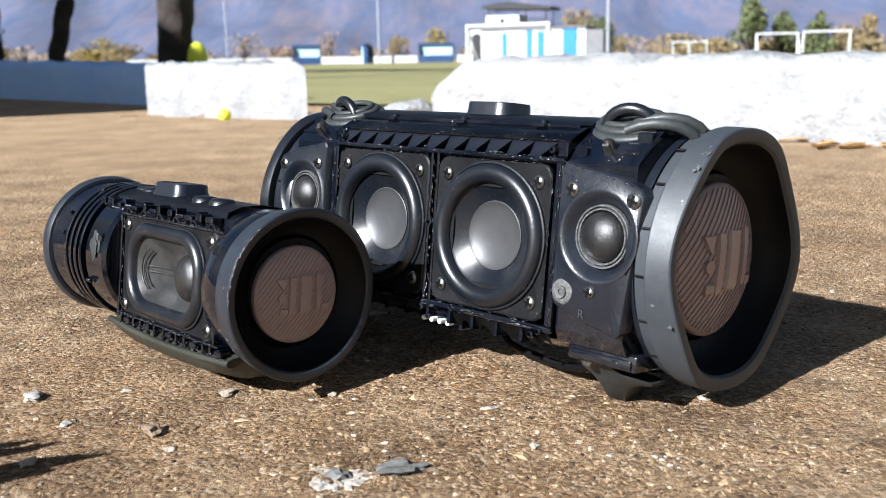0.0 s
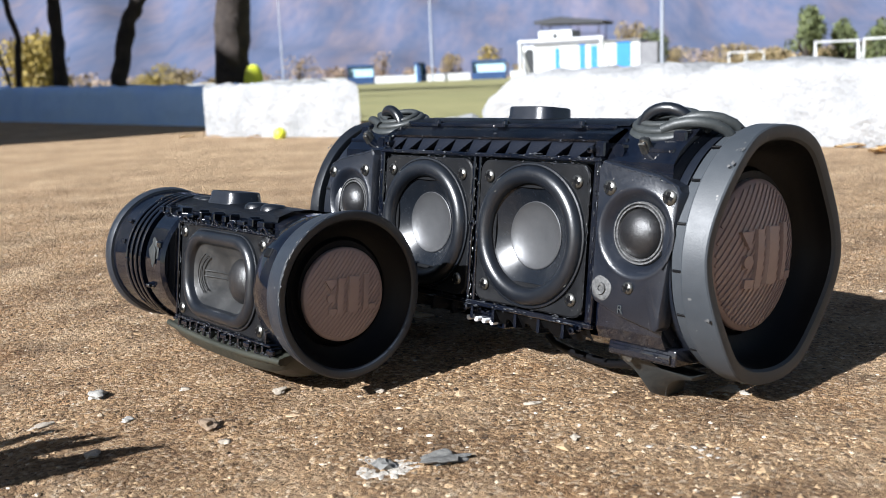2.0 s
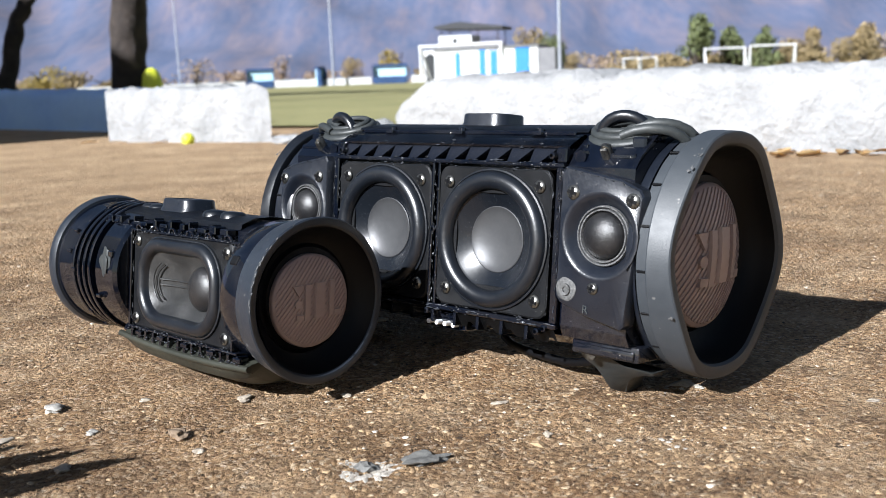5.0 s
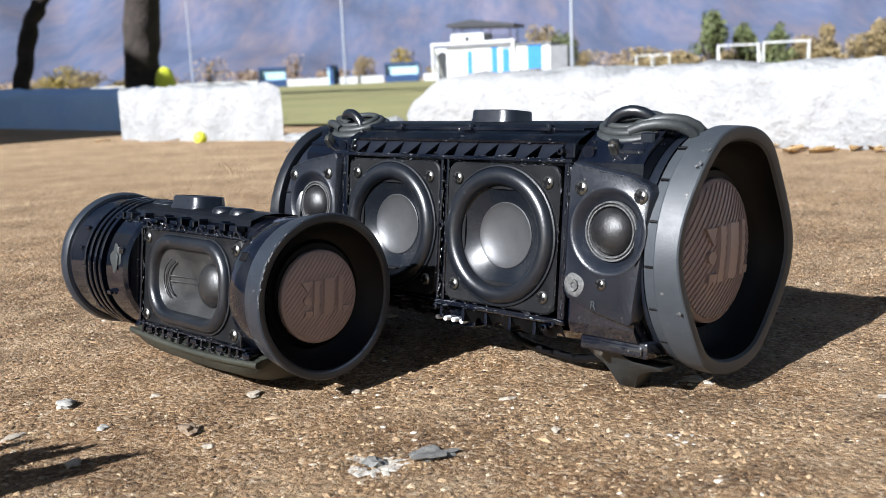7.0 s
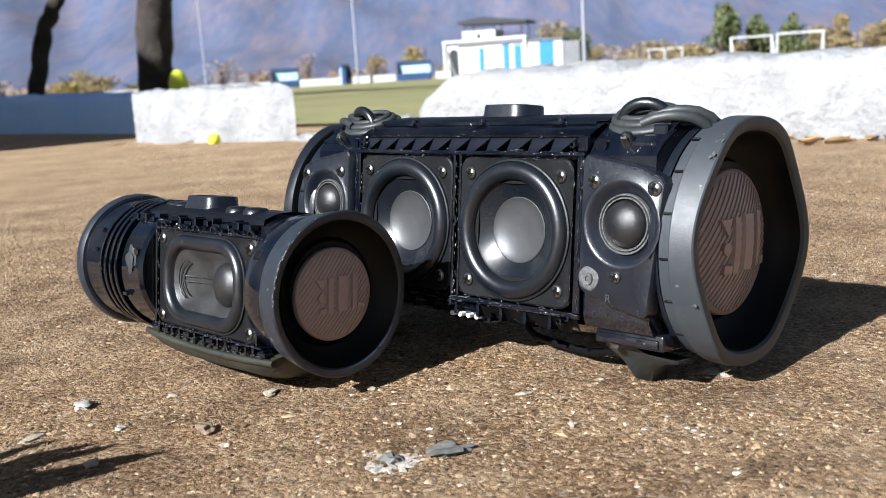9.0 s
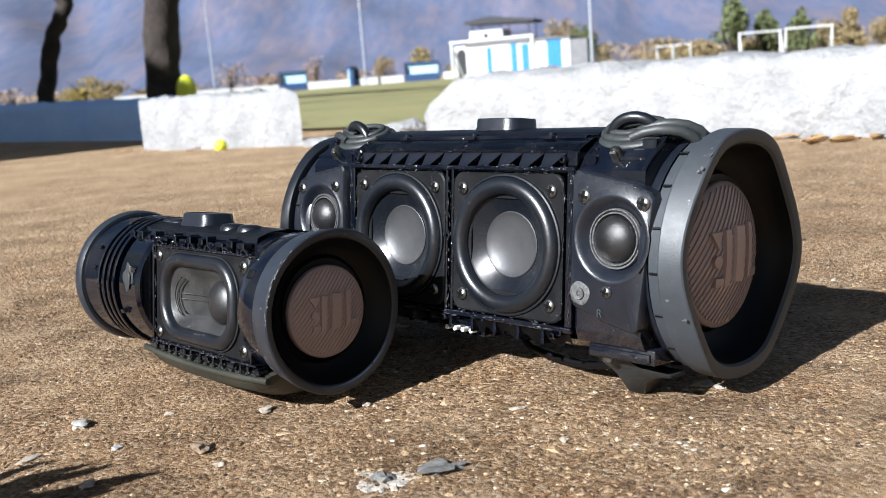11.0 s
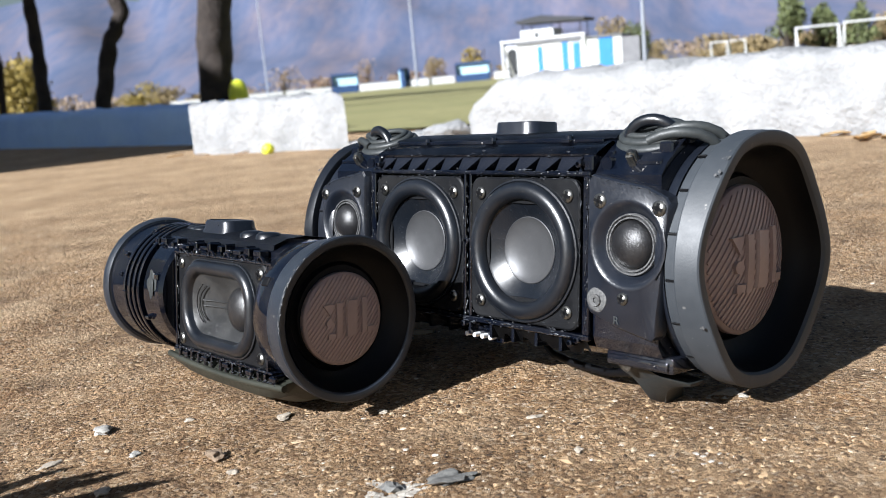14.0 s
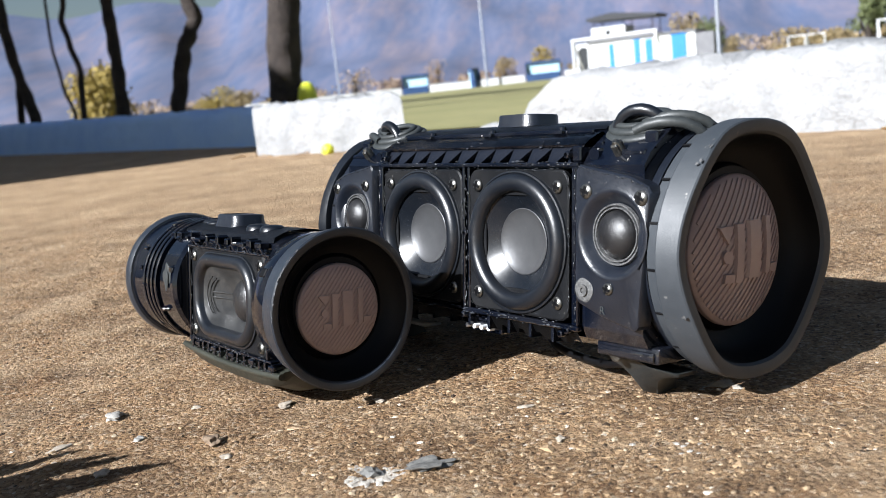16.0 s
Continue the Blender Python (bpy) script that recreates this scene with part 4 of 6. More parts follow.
def end_rim(parent, s):
    """Rubber end ring with a wavy lip; s mirrors it to the other end."""
    seg = 144
    long = 0.0 if s > 0 else 0.0055
    if s > 0:
        outer = [(0.1190, 0.0500, 0), (0.1190, 0.0546, 0), (0.1196, 0.0552, 0), (0.1243, 0.0555, 0), (0.1245, 0.0564, 0), (0.1252, 0.0569, 0.1), (0.1300, 0.0570, 0.6), (0.1355, 0.0569, 1), (0.1361, 0.0563, 1), (0.1363, 0.0540, 1), (0.1356, 0.0514, 1), (0.1342, 0.0503, 1)]
        inner = [(0.1342, 0.0503, 1), (0.1300, 0.0492, 0.7), (0.1245, 0.0470, 0.3), (0.1212, 0.0440, 0), (0.1192, 0.0405, 0), (0.1180, 0.0380, 0)]
    else:
        outer = [(0.1180, 0.0500, 0), (0.1180, 0.0546, 0), (0.1186, 0.0554, 0), (0.1230, 0.0560, 0.1), (0.1290, 0.0563, 0.5), (0.1338, 0.0564, 0.9), (0.1352, 0.0556, 1), (0.1357, 0.0542, 1), (0.1351, 0.0526, 1), (0.1340, 0.0519, 1)]
        inner = [(0.1340, 0.0519, 1), (0.1290, 0.0505, 0.7), (0.1220, 0.0470, 0.2), (0.1190, 0.0440, 0), (0.1162, 0.0400, 0), (0.1140, 0.0380, 0)]
        outer = [(0.1255 + (x - 0.118) * 0.46, r, k) for x, r, k in outer]
        inner = [(0.1337 + (x - 0.1340), r, k) for x, r, k in inner]

    def rows(prof):
        out = []
        for x, r, k in prof:
            ring = []
            for i in range(seg):
                w = 2 * math.pi * i / seg
                lump = 0.985 + 0.013 * k * (1 - 2 * abs(math.sin(3 * w)) ** 1.4) + 0.002 * k * math.cos(2 * w + 1)
                ring.append((s * (x + long + wavy(w) * k), r * lump * math.cos(w) * (1 - 0.045 * k if s > 0 else 1), r * lump * math.sin(w) * (1 + 0.01 * k if s > 0 else 1) - (0.0007 if s > 0 else 0)))
            out.append(ring)
        return out

    bm = bmesh.new()
    add_ring_surface(bm, rows(outer))
    rim = part("end_rim", bm, M_RIM if s > 0 else M_RUBBER, parent, "scuffed rubber end ring with a wavy lip", smooth=30)
    # Inner faces take a far darker colour than the ring's outside.
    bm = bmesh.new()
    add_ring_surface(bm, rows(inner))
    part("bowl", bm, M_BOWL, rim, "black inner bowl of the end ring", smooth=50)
    # small moulded notches round the shoulder, as near-black boxes in place of shaded recesses
    rng = random.Random(4)
    notch = None
    for i in range(18):
        w = 2 * math.pi * i / 18 + 0.12
        m = Matrix.Rotation(w, 4, "X") @ at(s * (0.1222 if s > 0 else 0.1245), 0.0545 if s > 0 else 0.0534, 0)
        if notch is None:
            bm = bmesh.new()
            box(bm, -0.0022, 0.0022, -0.001, 0.0008, -0.0005, 0.0005, 0.0002, 1)
            notch = part("notch", bm, M_BOWL, rim)
            notch.matrix_basis = m
        else:
            share(notch, m, rim)
    # chafed spots at the upper lip
    for i, (w, n, sp) in enumerate(((2.06, 16, 0.09), (2.24, 5, 0.02), (2.42, 7, 0.04), (4.1, 3, 0.02), (3.6, 3, 0.02))):
        chafe(rim, rng, s * (0.1343 + long + wavy(w)), 0.0556, w, n, sp)
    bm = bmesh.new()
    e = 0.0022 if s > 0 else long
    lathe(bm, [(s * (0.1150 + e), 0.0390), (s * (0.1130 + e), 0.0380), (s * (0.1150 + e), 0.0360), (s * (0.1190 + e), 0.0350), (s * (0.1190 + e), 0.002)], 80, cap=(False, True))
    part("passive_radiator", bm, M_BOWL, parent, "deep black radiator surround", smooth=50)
    badge(parent, s, 0.1200 + e, 0.0335, 0.0050, -0.0018 if s > 0 else 0.0)


def badge(parent, s, x, r, dome, drop=0.0):
    """Domed brown disc with slanting grooves and plain raised bars."""
    bm = bmesh.new()
    prof = [(s * (x - 0.001), r), (s * (x + 0.0008), r), (s * (x + 0.0016), r * 0.985)]
    for k in range(1, 9):
        f = 1 - k / 8.02
        prof.append((s * (x + 0.0016 + dome * (1 - f * f)), r * 0.985 * f))
    lathe(bm, prof, 72, cap=(False, True))
    b = part("badge", bm, M_BRONZE, parent, "brown-bronze domed end badge with slanting grooves", smooth=60)
    b.matrix_basis = at(0, 0, drop)

    def surf(y, z):
        f2 = (y * y + z * z) / (r * 0.985) ** 2
        return s * (x + 0.0016 + dome * (1 - min(1, f2)))

    def strip(bm, pts, wdt, up):
        """A raised strip that follows the domed face."""
        d = (Vector(pts[-1]) - Vector(pts[0])).normalized()
        nrm = Vector((-d.y, d.x))
        lo = []
        for p in pts:
            row = []
            for kk, lift in ((-1, -0.0003), (-0.8, up), (0.8, up), (1, -0.0003)):
                q = Vector(p) + nrm * wdt * kk
                row.append(bm.verts.new((surf(q.x, q.y) + s * lift, q.x, q.y)))
            lo.append(row)
        for a, c in zip(lo, lo[1:]):
            for i in range(3):
                bm.faces.new((a[i], a[i + 1], c[i + 1], c[i]))
        bm.faces.new(lo[0])
        bm.faces.new(lo[-1][::-1])

    bm = bmesh.new()
    pitch = r * 0.082
    ca, sa = math.cos(radians(52)), math.sin(radians(52))
    for k in range(-11, 12):
        off = k * pitch
        half = math.sqrt(max(0, (r * 0.93) ** 2 - off * off))
        if half < r * 0.15:
            continue
        pts = [((-1 if s > 0 else 1) * -(t * ca - off * sa), t * sa + off * ca) for t in np.linspace(-half, half, 14)]
        strip(bm, pts, pitch * 0.27, r * 0.017)
    part("groove_relief", bm, M_BRONZE, b, smooth=40)
    # plain upright bars, a foot, a disc and a wedge where the maker's mark is
    for y0, z0, z1, wd in ((-0.17, -0.40, 0.36, 0.085), (0.155, -0.36, 0.40, 0.155), (0.48, -0.32, 0.44, 0.075)):
        bm = bmesh.new()
        strip(bm, [(s * y0 * r, z * r) for z in np.linspace(z0, z1, 9)], wd * r, r * 0.06)
        part("raised_bar", bm, M_BRONZE, b, smooth=25)
    for y0, y1, z0 in ((-0.44, -0.26, -0.34), (0.56, 0.76, -0.26)):
        bm = bmesh.new()
        strip(bm, [(s * y * r, z0 * r) for y in np.linspace(y0, y1, 4)], 0.07 * r, r * 0.06)
        part("raised_bar", bm, M_BRONZE, b, smooth=25)
    bm = bmesh.new()
    wedge = [(s * y * r, z * r) for y, z in ((-0.56, 0.32), (-0.32, 0.34), (-0.40, 0.10))]
    rows = [[(surf(y, z) + s * lift, y, z) for y, z in wedge] for lift in (-0.0003, r * 0.06)]
    add_ring_surface(bm, rows, cap=(True, True))
    part("raised_wedge", bm, M_BRONZE, b, smooth=25)
    bm = bmesh.new()
    disc = [(s * (-0.41 + 0.085 * math.cos(w)) * r, (-0.06 + 0.085 * math.sin(w)) * r) for w in np.linspace(0, 2 * math.pi, 19)[:-1]]
    rows = [[(surf(y, z) + s * lift, y, z) for y, z in disc] for lift in (-0.0003, r * 0.06)]
    add_ring_surface(bm, rows, cap=(True, True))
    part("raised_disc", bm, M_BRONZE, b, smooth=25)


def strap_mount(parent, s):
    """Oval rubber grommet with a steel loop on the shoulder of the shell."""
    cx, cy, cz = s * 0.0935, -0.0245, 0.0508
    tilt = at(cx, cy, cz) @ Matrix.Rotation(radians(24), 4, "X")
    bm = bmesh.new()
    for zz, rx, ry, rr in ((0.0008, 0.0172, 0.0128, 0.0030), (0.0036, 0.0152, 0.0108, 0.0024), (0.0058, 0.0132, 0.0088, 0.0018)):
        rings = []
        for i in range(40):
            w = 2 * math.pi * i / 40
            c = Vector((rx * math.cos(w), ry * math.sin(w), zz))
            d = Vector((math.cos(w), math.sin(w), 0))
            rings.append([c + d * rr * math.cos(v) + Vector((0, 0, rr * 0.8 * math.sin(v))) for v in [2 * math.pi * j / 10 for j in range(10)]])
        add_ring_surface(bm, rings, closed=True)
    bmesh.ops.transform(bm, matrix=tilt, verts=bm.verts[:])
    g = part("strap_grommet", bm, M_GREYRUB, parent, "oval ribbed rubber grommet", smooth=60)
    bm = bmesh.new()
    for k in range(2):
        y = -0.008 + k * 0.007
        tube(bm, [(s * 0.004, y - 0.003, 0.0045), (s * 0.010, y - 0.001, 0.0062), (s * 0.015, y + 0.001, 0.0064), (s * 0.019, y + 0.003, 0.0056), (s * 0.023, y + 0.006, 0.0036), (s * 0.0265, y + 0.009, 0.000), (s * 0.028, y + 0.011, -0.004)], 0.0023, 12)
    bmesh.ops.transform(bm, matrix=tilt, verts=bm.verts[:])
    part("rubber_tail", bm, M_GREYRUB, g, smooth=60)
    bm = bmesh.new()
    pts = []
    for i in range(13):
        a = math.pi * i / 12
        pts.append((-s * 0.0105 * math.cos(a) + s * 0.001, -0.007 + 0.0075 * i / 12, 0.002 + 0.0092 * math.sin(a)))
    tube(bm, pts, 0.0027, 12)
    bmesh.ops.transform(bm, matrix=tilt, verts=bm.verts[:])
    part("loop", bm, M_RUBBER, g, "dark smooth rounded loop", smooth=60)
    bm = bmesh.new()
    lathe(bm, [(0.0, 0.0022), (0.010, 0.0022), (0.0115, 0.0014)], 12, "Z", (0, 0, 0), cap=(True, True))
    box(bm, -0.0019, 0.0019, -0.0028, 0.0028, 0.003, 0.0105, 0.0006, 1)
    bmesh.ops.transform(bm, matrix=at(s * 0.0962, -0.0412, 0.0375) @ Matrix.Rotation(radians(38), 4, "X") @ Matrix.Scale(0.95, 4), verts=bm.verts[:])
    part("hook_bolt", bm, M_STEEL, g, "bright-edged steel bolt", smooth=30)


def floor_foot(parent, s, low):
    """Block on the underside with a flared rubber foot that reaches the ground."""
    bm = bmesh.new()
    box(bm, s * 0.0995 - 0.0175, s * 0.0995 + 0.0175, -0.043, -0.024, -0.0485, -0.0415, 0.001)
    box(bm, s * 0.0995 - 0.0155, s * 0.0995 + 0.0155, -0.0445, -0.040, -0.0475, -0.0435, 0.0006)
    blk = part("foot_block", bm, M_PLASTIC, parent, smooth=25)
    side = [(0.0820, -0.0470), (0.0818, -0.0510), (0.0835, -0.0535), (0.0862, -0.0555), (0.0880, -0.0590), (0.0890, -0.0640), (0.0900, low + 0.0005), (0.0915, low), (0.0965, low), (0.0985, low + 0.0010), (0.1005, -0.0640), (0.1035, -0.0600), (0.1075, -0.0575), (0.1120, -0.0560), (0.1180, -0.0550), (0.1180, -0.0535), (0.1110, -0.0530), (0.1040, -0.0525), (0.0990, -0.0500), (0.0950, -0.0475)]
    bm = bmesh.new()
    add_ring_surface(bm, [[(s * ((x - 0.097) * k + 0.0975), y + max(0, -0.047 - z) * 0.85, z) for x, z in side] for y, k in ((-0.0385, 0.97), (-0.0378, 1.0), (-0.0310, 1.0), (-0.0250, 0.97))], cap=(True, True))
    part("rubber_foot", bm, M_GREYRUB, blk, "worn flared grey rubber foot", smooth=50)
    bm = bmesh.new()
    lathe(bm, [(0, 0.0027), (-0.001, 0.0027), (-0.0014, 0.0018)], 16, "Y", (s * 0.0905, -0.0395, -0.0487), cap=(True, True))
    box(bm, s * 0.0905 - 0.0024, s * 0.0905 + 0.0024, -0.0411, -0.0406, -0.0490, -0.0484)
    part("slotted_screw", bm, M_STEEL, blk, "slotted steel screw head", smooth=30)


def large_loudspeaker():
    m = at(0.0410, 0.5382, 0.0654) @ pose(0, 0, 0, 0, 0, -43.4) @ pose(0, 0, 0, -7)
    t = thing("large_loudspeaker", m, "black cylindrical loudspeaker stripped of its grille, on the ground", "loudspeaker")
    bm = bmesh.new()
    ends = [(max(y, -0.0350) if abs(z) < 0.0365 else y, z) for y, z in PROFILE]
    add_ring_surface(bm, [[(s * x, y, z) for y, z in pr] for s, x, pr in ((-1, 0.1130, PROFILE), (-1, 0.0784, PROFILE), (-1, 0.0776, ends), (1, 0.0776, ends), (1, 0.0784, PROFILE), (1, 0.1130, PROFILE))], cap=(True, True))
    part("shell", bm, M_PLASTIC, t, smooth=28)
    # raised surround of the two woofers
    bm = bmesh.new()
    for x0, x1, z0, z1 in ((-0.0775, 0.0775, 0.0352, 0.0372), (-0.0775, 0.0775, -0.0385, -0.0360), (-0.0775, -0.0738, -0.036, 0.0352), (0.0738, 0.0775, -0.036, 0.0352), (-0.0028, -0.0012, -0.036, 0.0352), (0.0012, 0.0028, -0.036, 0.0352)):
        box(bm, x0, x1, -0.0512, -0.0340, z0, z1, 0.0005, 1)
    part("baffle_frame", bm, M_PLASTIC, t, smooth=25)
    for cx in (-0.0376, 0.0376):
        woofer(t, cx)
    for s in (-1, 1):
        tweeter(t, s)
        end_rim(t, s)
        strap_mount(t, s)
        floor_foot(t, s, -0.0684)
        bm = bmesh.new()
        lumpy(bm, (0.0108, 0.0108, 0.0016), 4 + s, 4, 0.06)
        lathe(bm, [(0.0012, 0.0028), (0.0024, 0.0026), (0.0022, 0.0012), (0.0012, 0.0010)], 20, "Z", cap=(True, True))
        o = part("glue_washer", bm, M_WASHER, t, "dusty round glue spot round a screw", smooth=60)
        o.matrix_basis = at(s * 0.0850, -0.0536 if abs(s) else 0, -0.0185) @ Matrix.Rotation(radians(90), 4, "X")
        # collar between shell and rim
        bm = bmesh.new()
        lathe(bm, [(s * 0.1130, 0.0480), (s * 0.1130, 0.0525), (s * 0.1140, 0.0532), (s * (0.1180 if s > 0 else 0.1270), 0.0533), (s * (0.1180 if s > 0 else 0.1270), 0.047), (s * (0.1180 if s > 0 else 0.1320), 0.047)], 96)
        part("collar", bm, M_MATTE, t)
    # moulded side letter on the end plate
    font = bpy.data.curves.new("letter", "FONT")
    font.body, font.size, font.extrude, font.align_x = "R", 0.0052, 0.00012, "CENTER"
    tmp = bpy.data.objects.new("letter", font)
    me = bpy.data.meshes.new_from_object(tmp)
    bpy.data.objects.remove(tmp)
    me.materials.append(M_GREYRUB)
    mark = tagged(new("side_letter", me), "small moulded letter R")
    mark.parent = t
    mark.matrix_basis = at(0.0955, -0.0546, -0.0280) @ Matrix.Rotation(radians(90), 4, "X")
    # row of triangular ribs above the woofers
    rib = None
    for i in range(11):
        x = -0.0720 + i * 0.0131
        if rib is None:
            bm = bmesh.new()
            p, z0, z1 = 0.0131, 0.0372, 0.0446
            flat = [(0, z0), (p * 0.32, z0), (p * 0.86, z0 + 0.0068), (p * 0.88, z0), (p, z0), (p, z1), (0, z1)]
            front = [bm.verts.new((x, -0.0500 + (z - z0) * 0.62, z)) for x, z in flat]
            back = [bm.verts.new((x, -0.0380, z)) for x, z in flat]
            bm.faces.new(front)
            for k in range(len(flat)):
                bm.faces.new((front[k], front[(k + 1) % len(flat)], back[(k + 1) % len(flat)], back[k]))
            rib = part("rib", bm, M_PLASTIC, t, smooth=0)
            rib.matrix_basis = at(x, 0, 0)
        else:
            share(rib, at(x, 0, 0), t)
    for x0, x1 in ((-0.0775, -0.0725), (0.0722, 0.0775)):
        bm = bmesh.new()
        box(bm, x0, x1, -0.0492, -0.0400, 0.0374, 0.0444, 0.0006, 1)
        part("end_block", bm, M_PLASTIC, t, smooth=25)
    bm = bmesh.new()
    strip_rows = []
    for y, z in ((-0.0400, 0.0440), (-0.0466, 0.0441), (-0.0468, 0.0450), (-0.0420, 0.0478), (-0.0362, 0.0506), (-0.0340, 0.0508), (-0.0330, 0.0490)):
        strip_rows.append([bm.verts.new((x, y, z)) for x in (-0.0775, 0.0775)])
    for r0, r1 in zip(strip_rows, strip_rows[1:]):
        bm.faces.new((r0[0], r0[1], r1[1], r1[0]))
    bmesh.ops.solidify(bm, geom=bm.faces[:], thickness=0.0012)
    part("shelf_rail", bm, M_PLASTIC, t, smooth=25)
    # lower ribs under the woofers
    low = None
    for i in range(9):
        x = -0.060 + i * 0.0150
        if low is None:
            bm = bmesh.new()
            box(bm, -0.0009, 0.0009, -0.0492, -0.0405, -0.0455, -0.0385)
            low = part("lower_rib", bm, M_PLASTIC, t, smooth=0)
            low.matrix_basis = at(x, 0, 0)
        else:
            share(low, at(x, 0, 0), t)
    bm = bmesh.new()
    for z in (-0.0402, -0.0428, -0.0454):
        box(bm, -0.0735, 0.0300, -0.0462 - (z + 0.0402) * 0.9, -0.0340, z - 0.0006, z + 0.0006)
    part("cooling_fin", bm, M_PLASTIC, t, smooth=0)
    bm = bmesh.new()
    skirt = []
    for i in range(31):
        x = 0.0130 + i * 0.00208
        d = 0.0030 if i % 6 in (4, 5) else 0.0
        skirt.append([bm.verts.new((x, y, z)) for y, z in ((-0.0490, -0.0384), (-0.0470, -0.0418), (-0.0440 - d * 0.6, -0.0462 + d))])
    for r0, r1 in zip(skirt, skirt[1:]):
        for k in range(2):
            bm.faces.new((r0[k], r0[k + 1], r1[k + 1], r1[k]))
    bmesh.ops.solidify(bm, geom=bm.faces[:], thickness=0.0012)
    part("toothed_skirt", bm, M_FRAME, t, "black toothed skirt below the drivers", smooth=25)
    bm = bmesh.new()
    tube(bm, [(0.004, 0.006, -0.0560), (0.0064, 0.0032, -0.0582), (0.0182, -0.0049, -0.0596), (0.0308, -0.0094, -0.0602), (0.0463, -0.0127, -0.0606), (0.0611, -0.0152, -0.0606), (0.078, -0.0200, -0.0570), (0.088, -0.0260, -0.0520)], 0.0021, 10)
    part("rubber_strap", bm, M_BOWL, t, "black rubber strap hanging under the body", smooth=60)
    # Sunlight on the flap is put into its colour; the foot is dark.
    bm = bmesh.new()
    tube(bm, [(-0.092, -0.030, -0.0530), (-0.078, -0.030, -0.0550), (-0.066, -0.028, -0.0562), (-0.0585, -0.0225, -0.0556)], 0.0018, 10, [1.3, 1.1, 1.0, 0.35])
    part("foot_flap", bm, M_SUNLITFLAP, t, "rubber flap of the far foot, painted pale as if sunlit", smooth=60)
    # four white status pins on a ledge
    bm = bmesh.new()
    box(bm, -0.0100, 0.0180, -0.0434, -0.0330, -0.0490, -0.0440, 0.0006, 1)
    part("light_ledge", bm, M_PLASTIC, t, smooth=25)
    pin = None
    for i in range(4):
        p = at(-0.0046 + i * 0.0056, -0.0464, -0.0462)
        if pin is None:
            bm = bmesh.new()
            lathe(bm, [(0.0030, 0.0013), (-0.0006, 0.0013), (-0.0011, 0.0008)], 12, "Y", cap=(True, True))
            pin = part("status_light", bm, M_WHITEPIN, t, "small white status light")
            pin.matrix_basis = p
        else:
            share(pin, p, t)
    # top panel with its raised edge, lugs and button
    bm = bmesh.new()
    rows = []
    for y, z in ((-0.0325, 0.0520), (-0.0315, 0.0532), (-0.024, 0.0552), (-0.012, 0.0566), (0.004, 0.0562), (0.020, 0.0525), (0.021, 0.0500)):
        rows.append([(x, y, z) for x in (-0.0775, -0.0765, 0.0765, 0.0775)])
    vs = [[bm.verts.new(p) for p in r] for r in rows]
    for a, b in zip(vs, vs[1:]):
        for i in range(3):
            bm.faces.new((a[i], a[i + 1], b[i + 1], b[i]))
    bmesh.ops.solidify(bm, geom=bm.faces[:], thickness=0.002)
    part("top_panel", bm, M_MATTE, t, smooth=40)
    bm = bmesh.new()
    box(bm, -0.072, 0.072, -0.0352, -0.0330, 0.0500, 0.0522, 0.0005, 1)
    part("panel_edge", bm, M_PLASTIC, t, smooth=25)
    lug = None
    for x in (-0.0487, 0.0016, 0.0516):
        if lug is None:
            bm = bmesh.new()
            lathe(bm, [(0, 0.0019), (0.0026, 0.0017), (0.003, 0.001)], 12, "Z", (0, 0, 0), cap=(True, True))
            box(bm, -0.0026, 0.0026, -0.0035, 0.0005, -0.0008, 0.001, 0.0003, 1)
            lug = part("lug", bm, M_PLASTIC, t, smooth=30)
            lug.matrix_basis = at(x, -0.0342, 0.0510)
        else:
            share(lug, at(x, -0.0342, 0.0510), t)
    bm = bmesh.new()
    rings = []
    for z, k in ((0.0545, 1.06), (0.0562, 1.04), (0.0575, 1.0), (0.0612, 0.985), (0.0621, 0.955), (0.0621, 0.9), (0.0617, 0.88)):
        rings.append([(x * k, -0.0075 + y * k, z) for x, y in rounded(0.0148, 0.0120, 0.0075, 7)])
    add_ring_surface(bm, rings, cap=(False, True))
    part("button_pad", bm, M_MATTE, t, "raised oblong rubber button pad", smooth=35)
    # ridges, tabs and posts left where the grille came off
    rng = random.Random(8)
    for s in (-1, 1):
        bm = bmesh.new()
        box(bm, s * 0.081 - 0.0015, s * 0.081 + 0.0015, -0.0405, -0.0385, 0.041, 0.0465, 0.0005, 1)
        box(bm, s * 0.1085 - 0.004, s * 0.1085 + 0.003, -0.0390, -0.0300, 0.0440, 0.0500, 0.0008, 1)
        box(bm, s * 0.1030 - 0.0105, s * 0.1030 + 0.0075, -0.0455, -0.0400, 0.0398, 0.0425, 0.0007, 1)
        lathe(bm, [(-0.047, 0.003), (-0.0405, 0.003)], 12, "Y", (s * 0.0835, 0, 0.0405), cap=(True, True))
        part("mounting_tab", bm, M_PLASTIC, t, smooth=25)
    for x, z in ((0.0675, -0.0405), (0.0715, -0.0385), (-0.0022, -0.0400), (-0.0710, 0.0400), (0.0715, 0.0405), (0.0, 0.0020), (-0.0735, -0.0400)):
        bm = bmesh.new()
        lathe(bm, [(-0.0400, 0.0016), (-0.0520, 0.0016), (-0.0525, 0.0009), (-0.0505, 0.0008)], 12, "Y", (x, 0, z), cap=(True, True))
        part("grille_post", bm, M_PLASTIC, t, smooth=30)
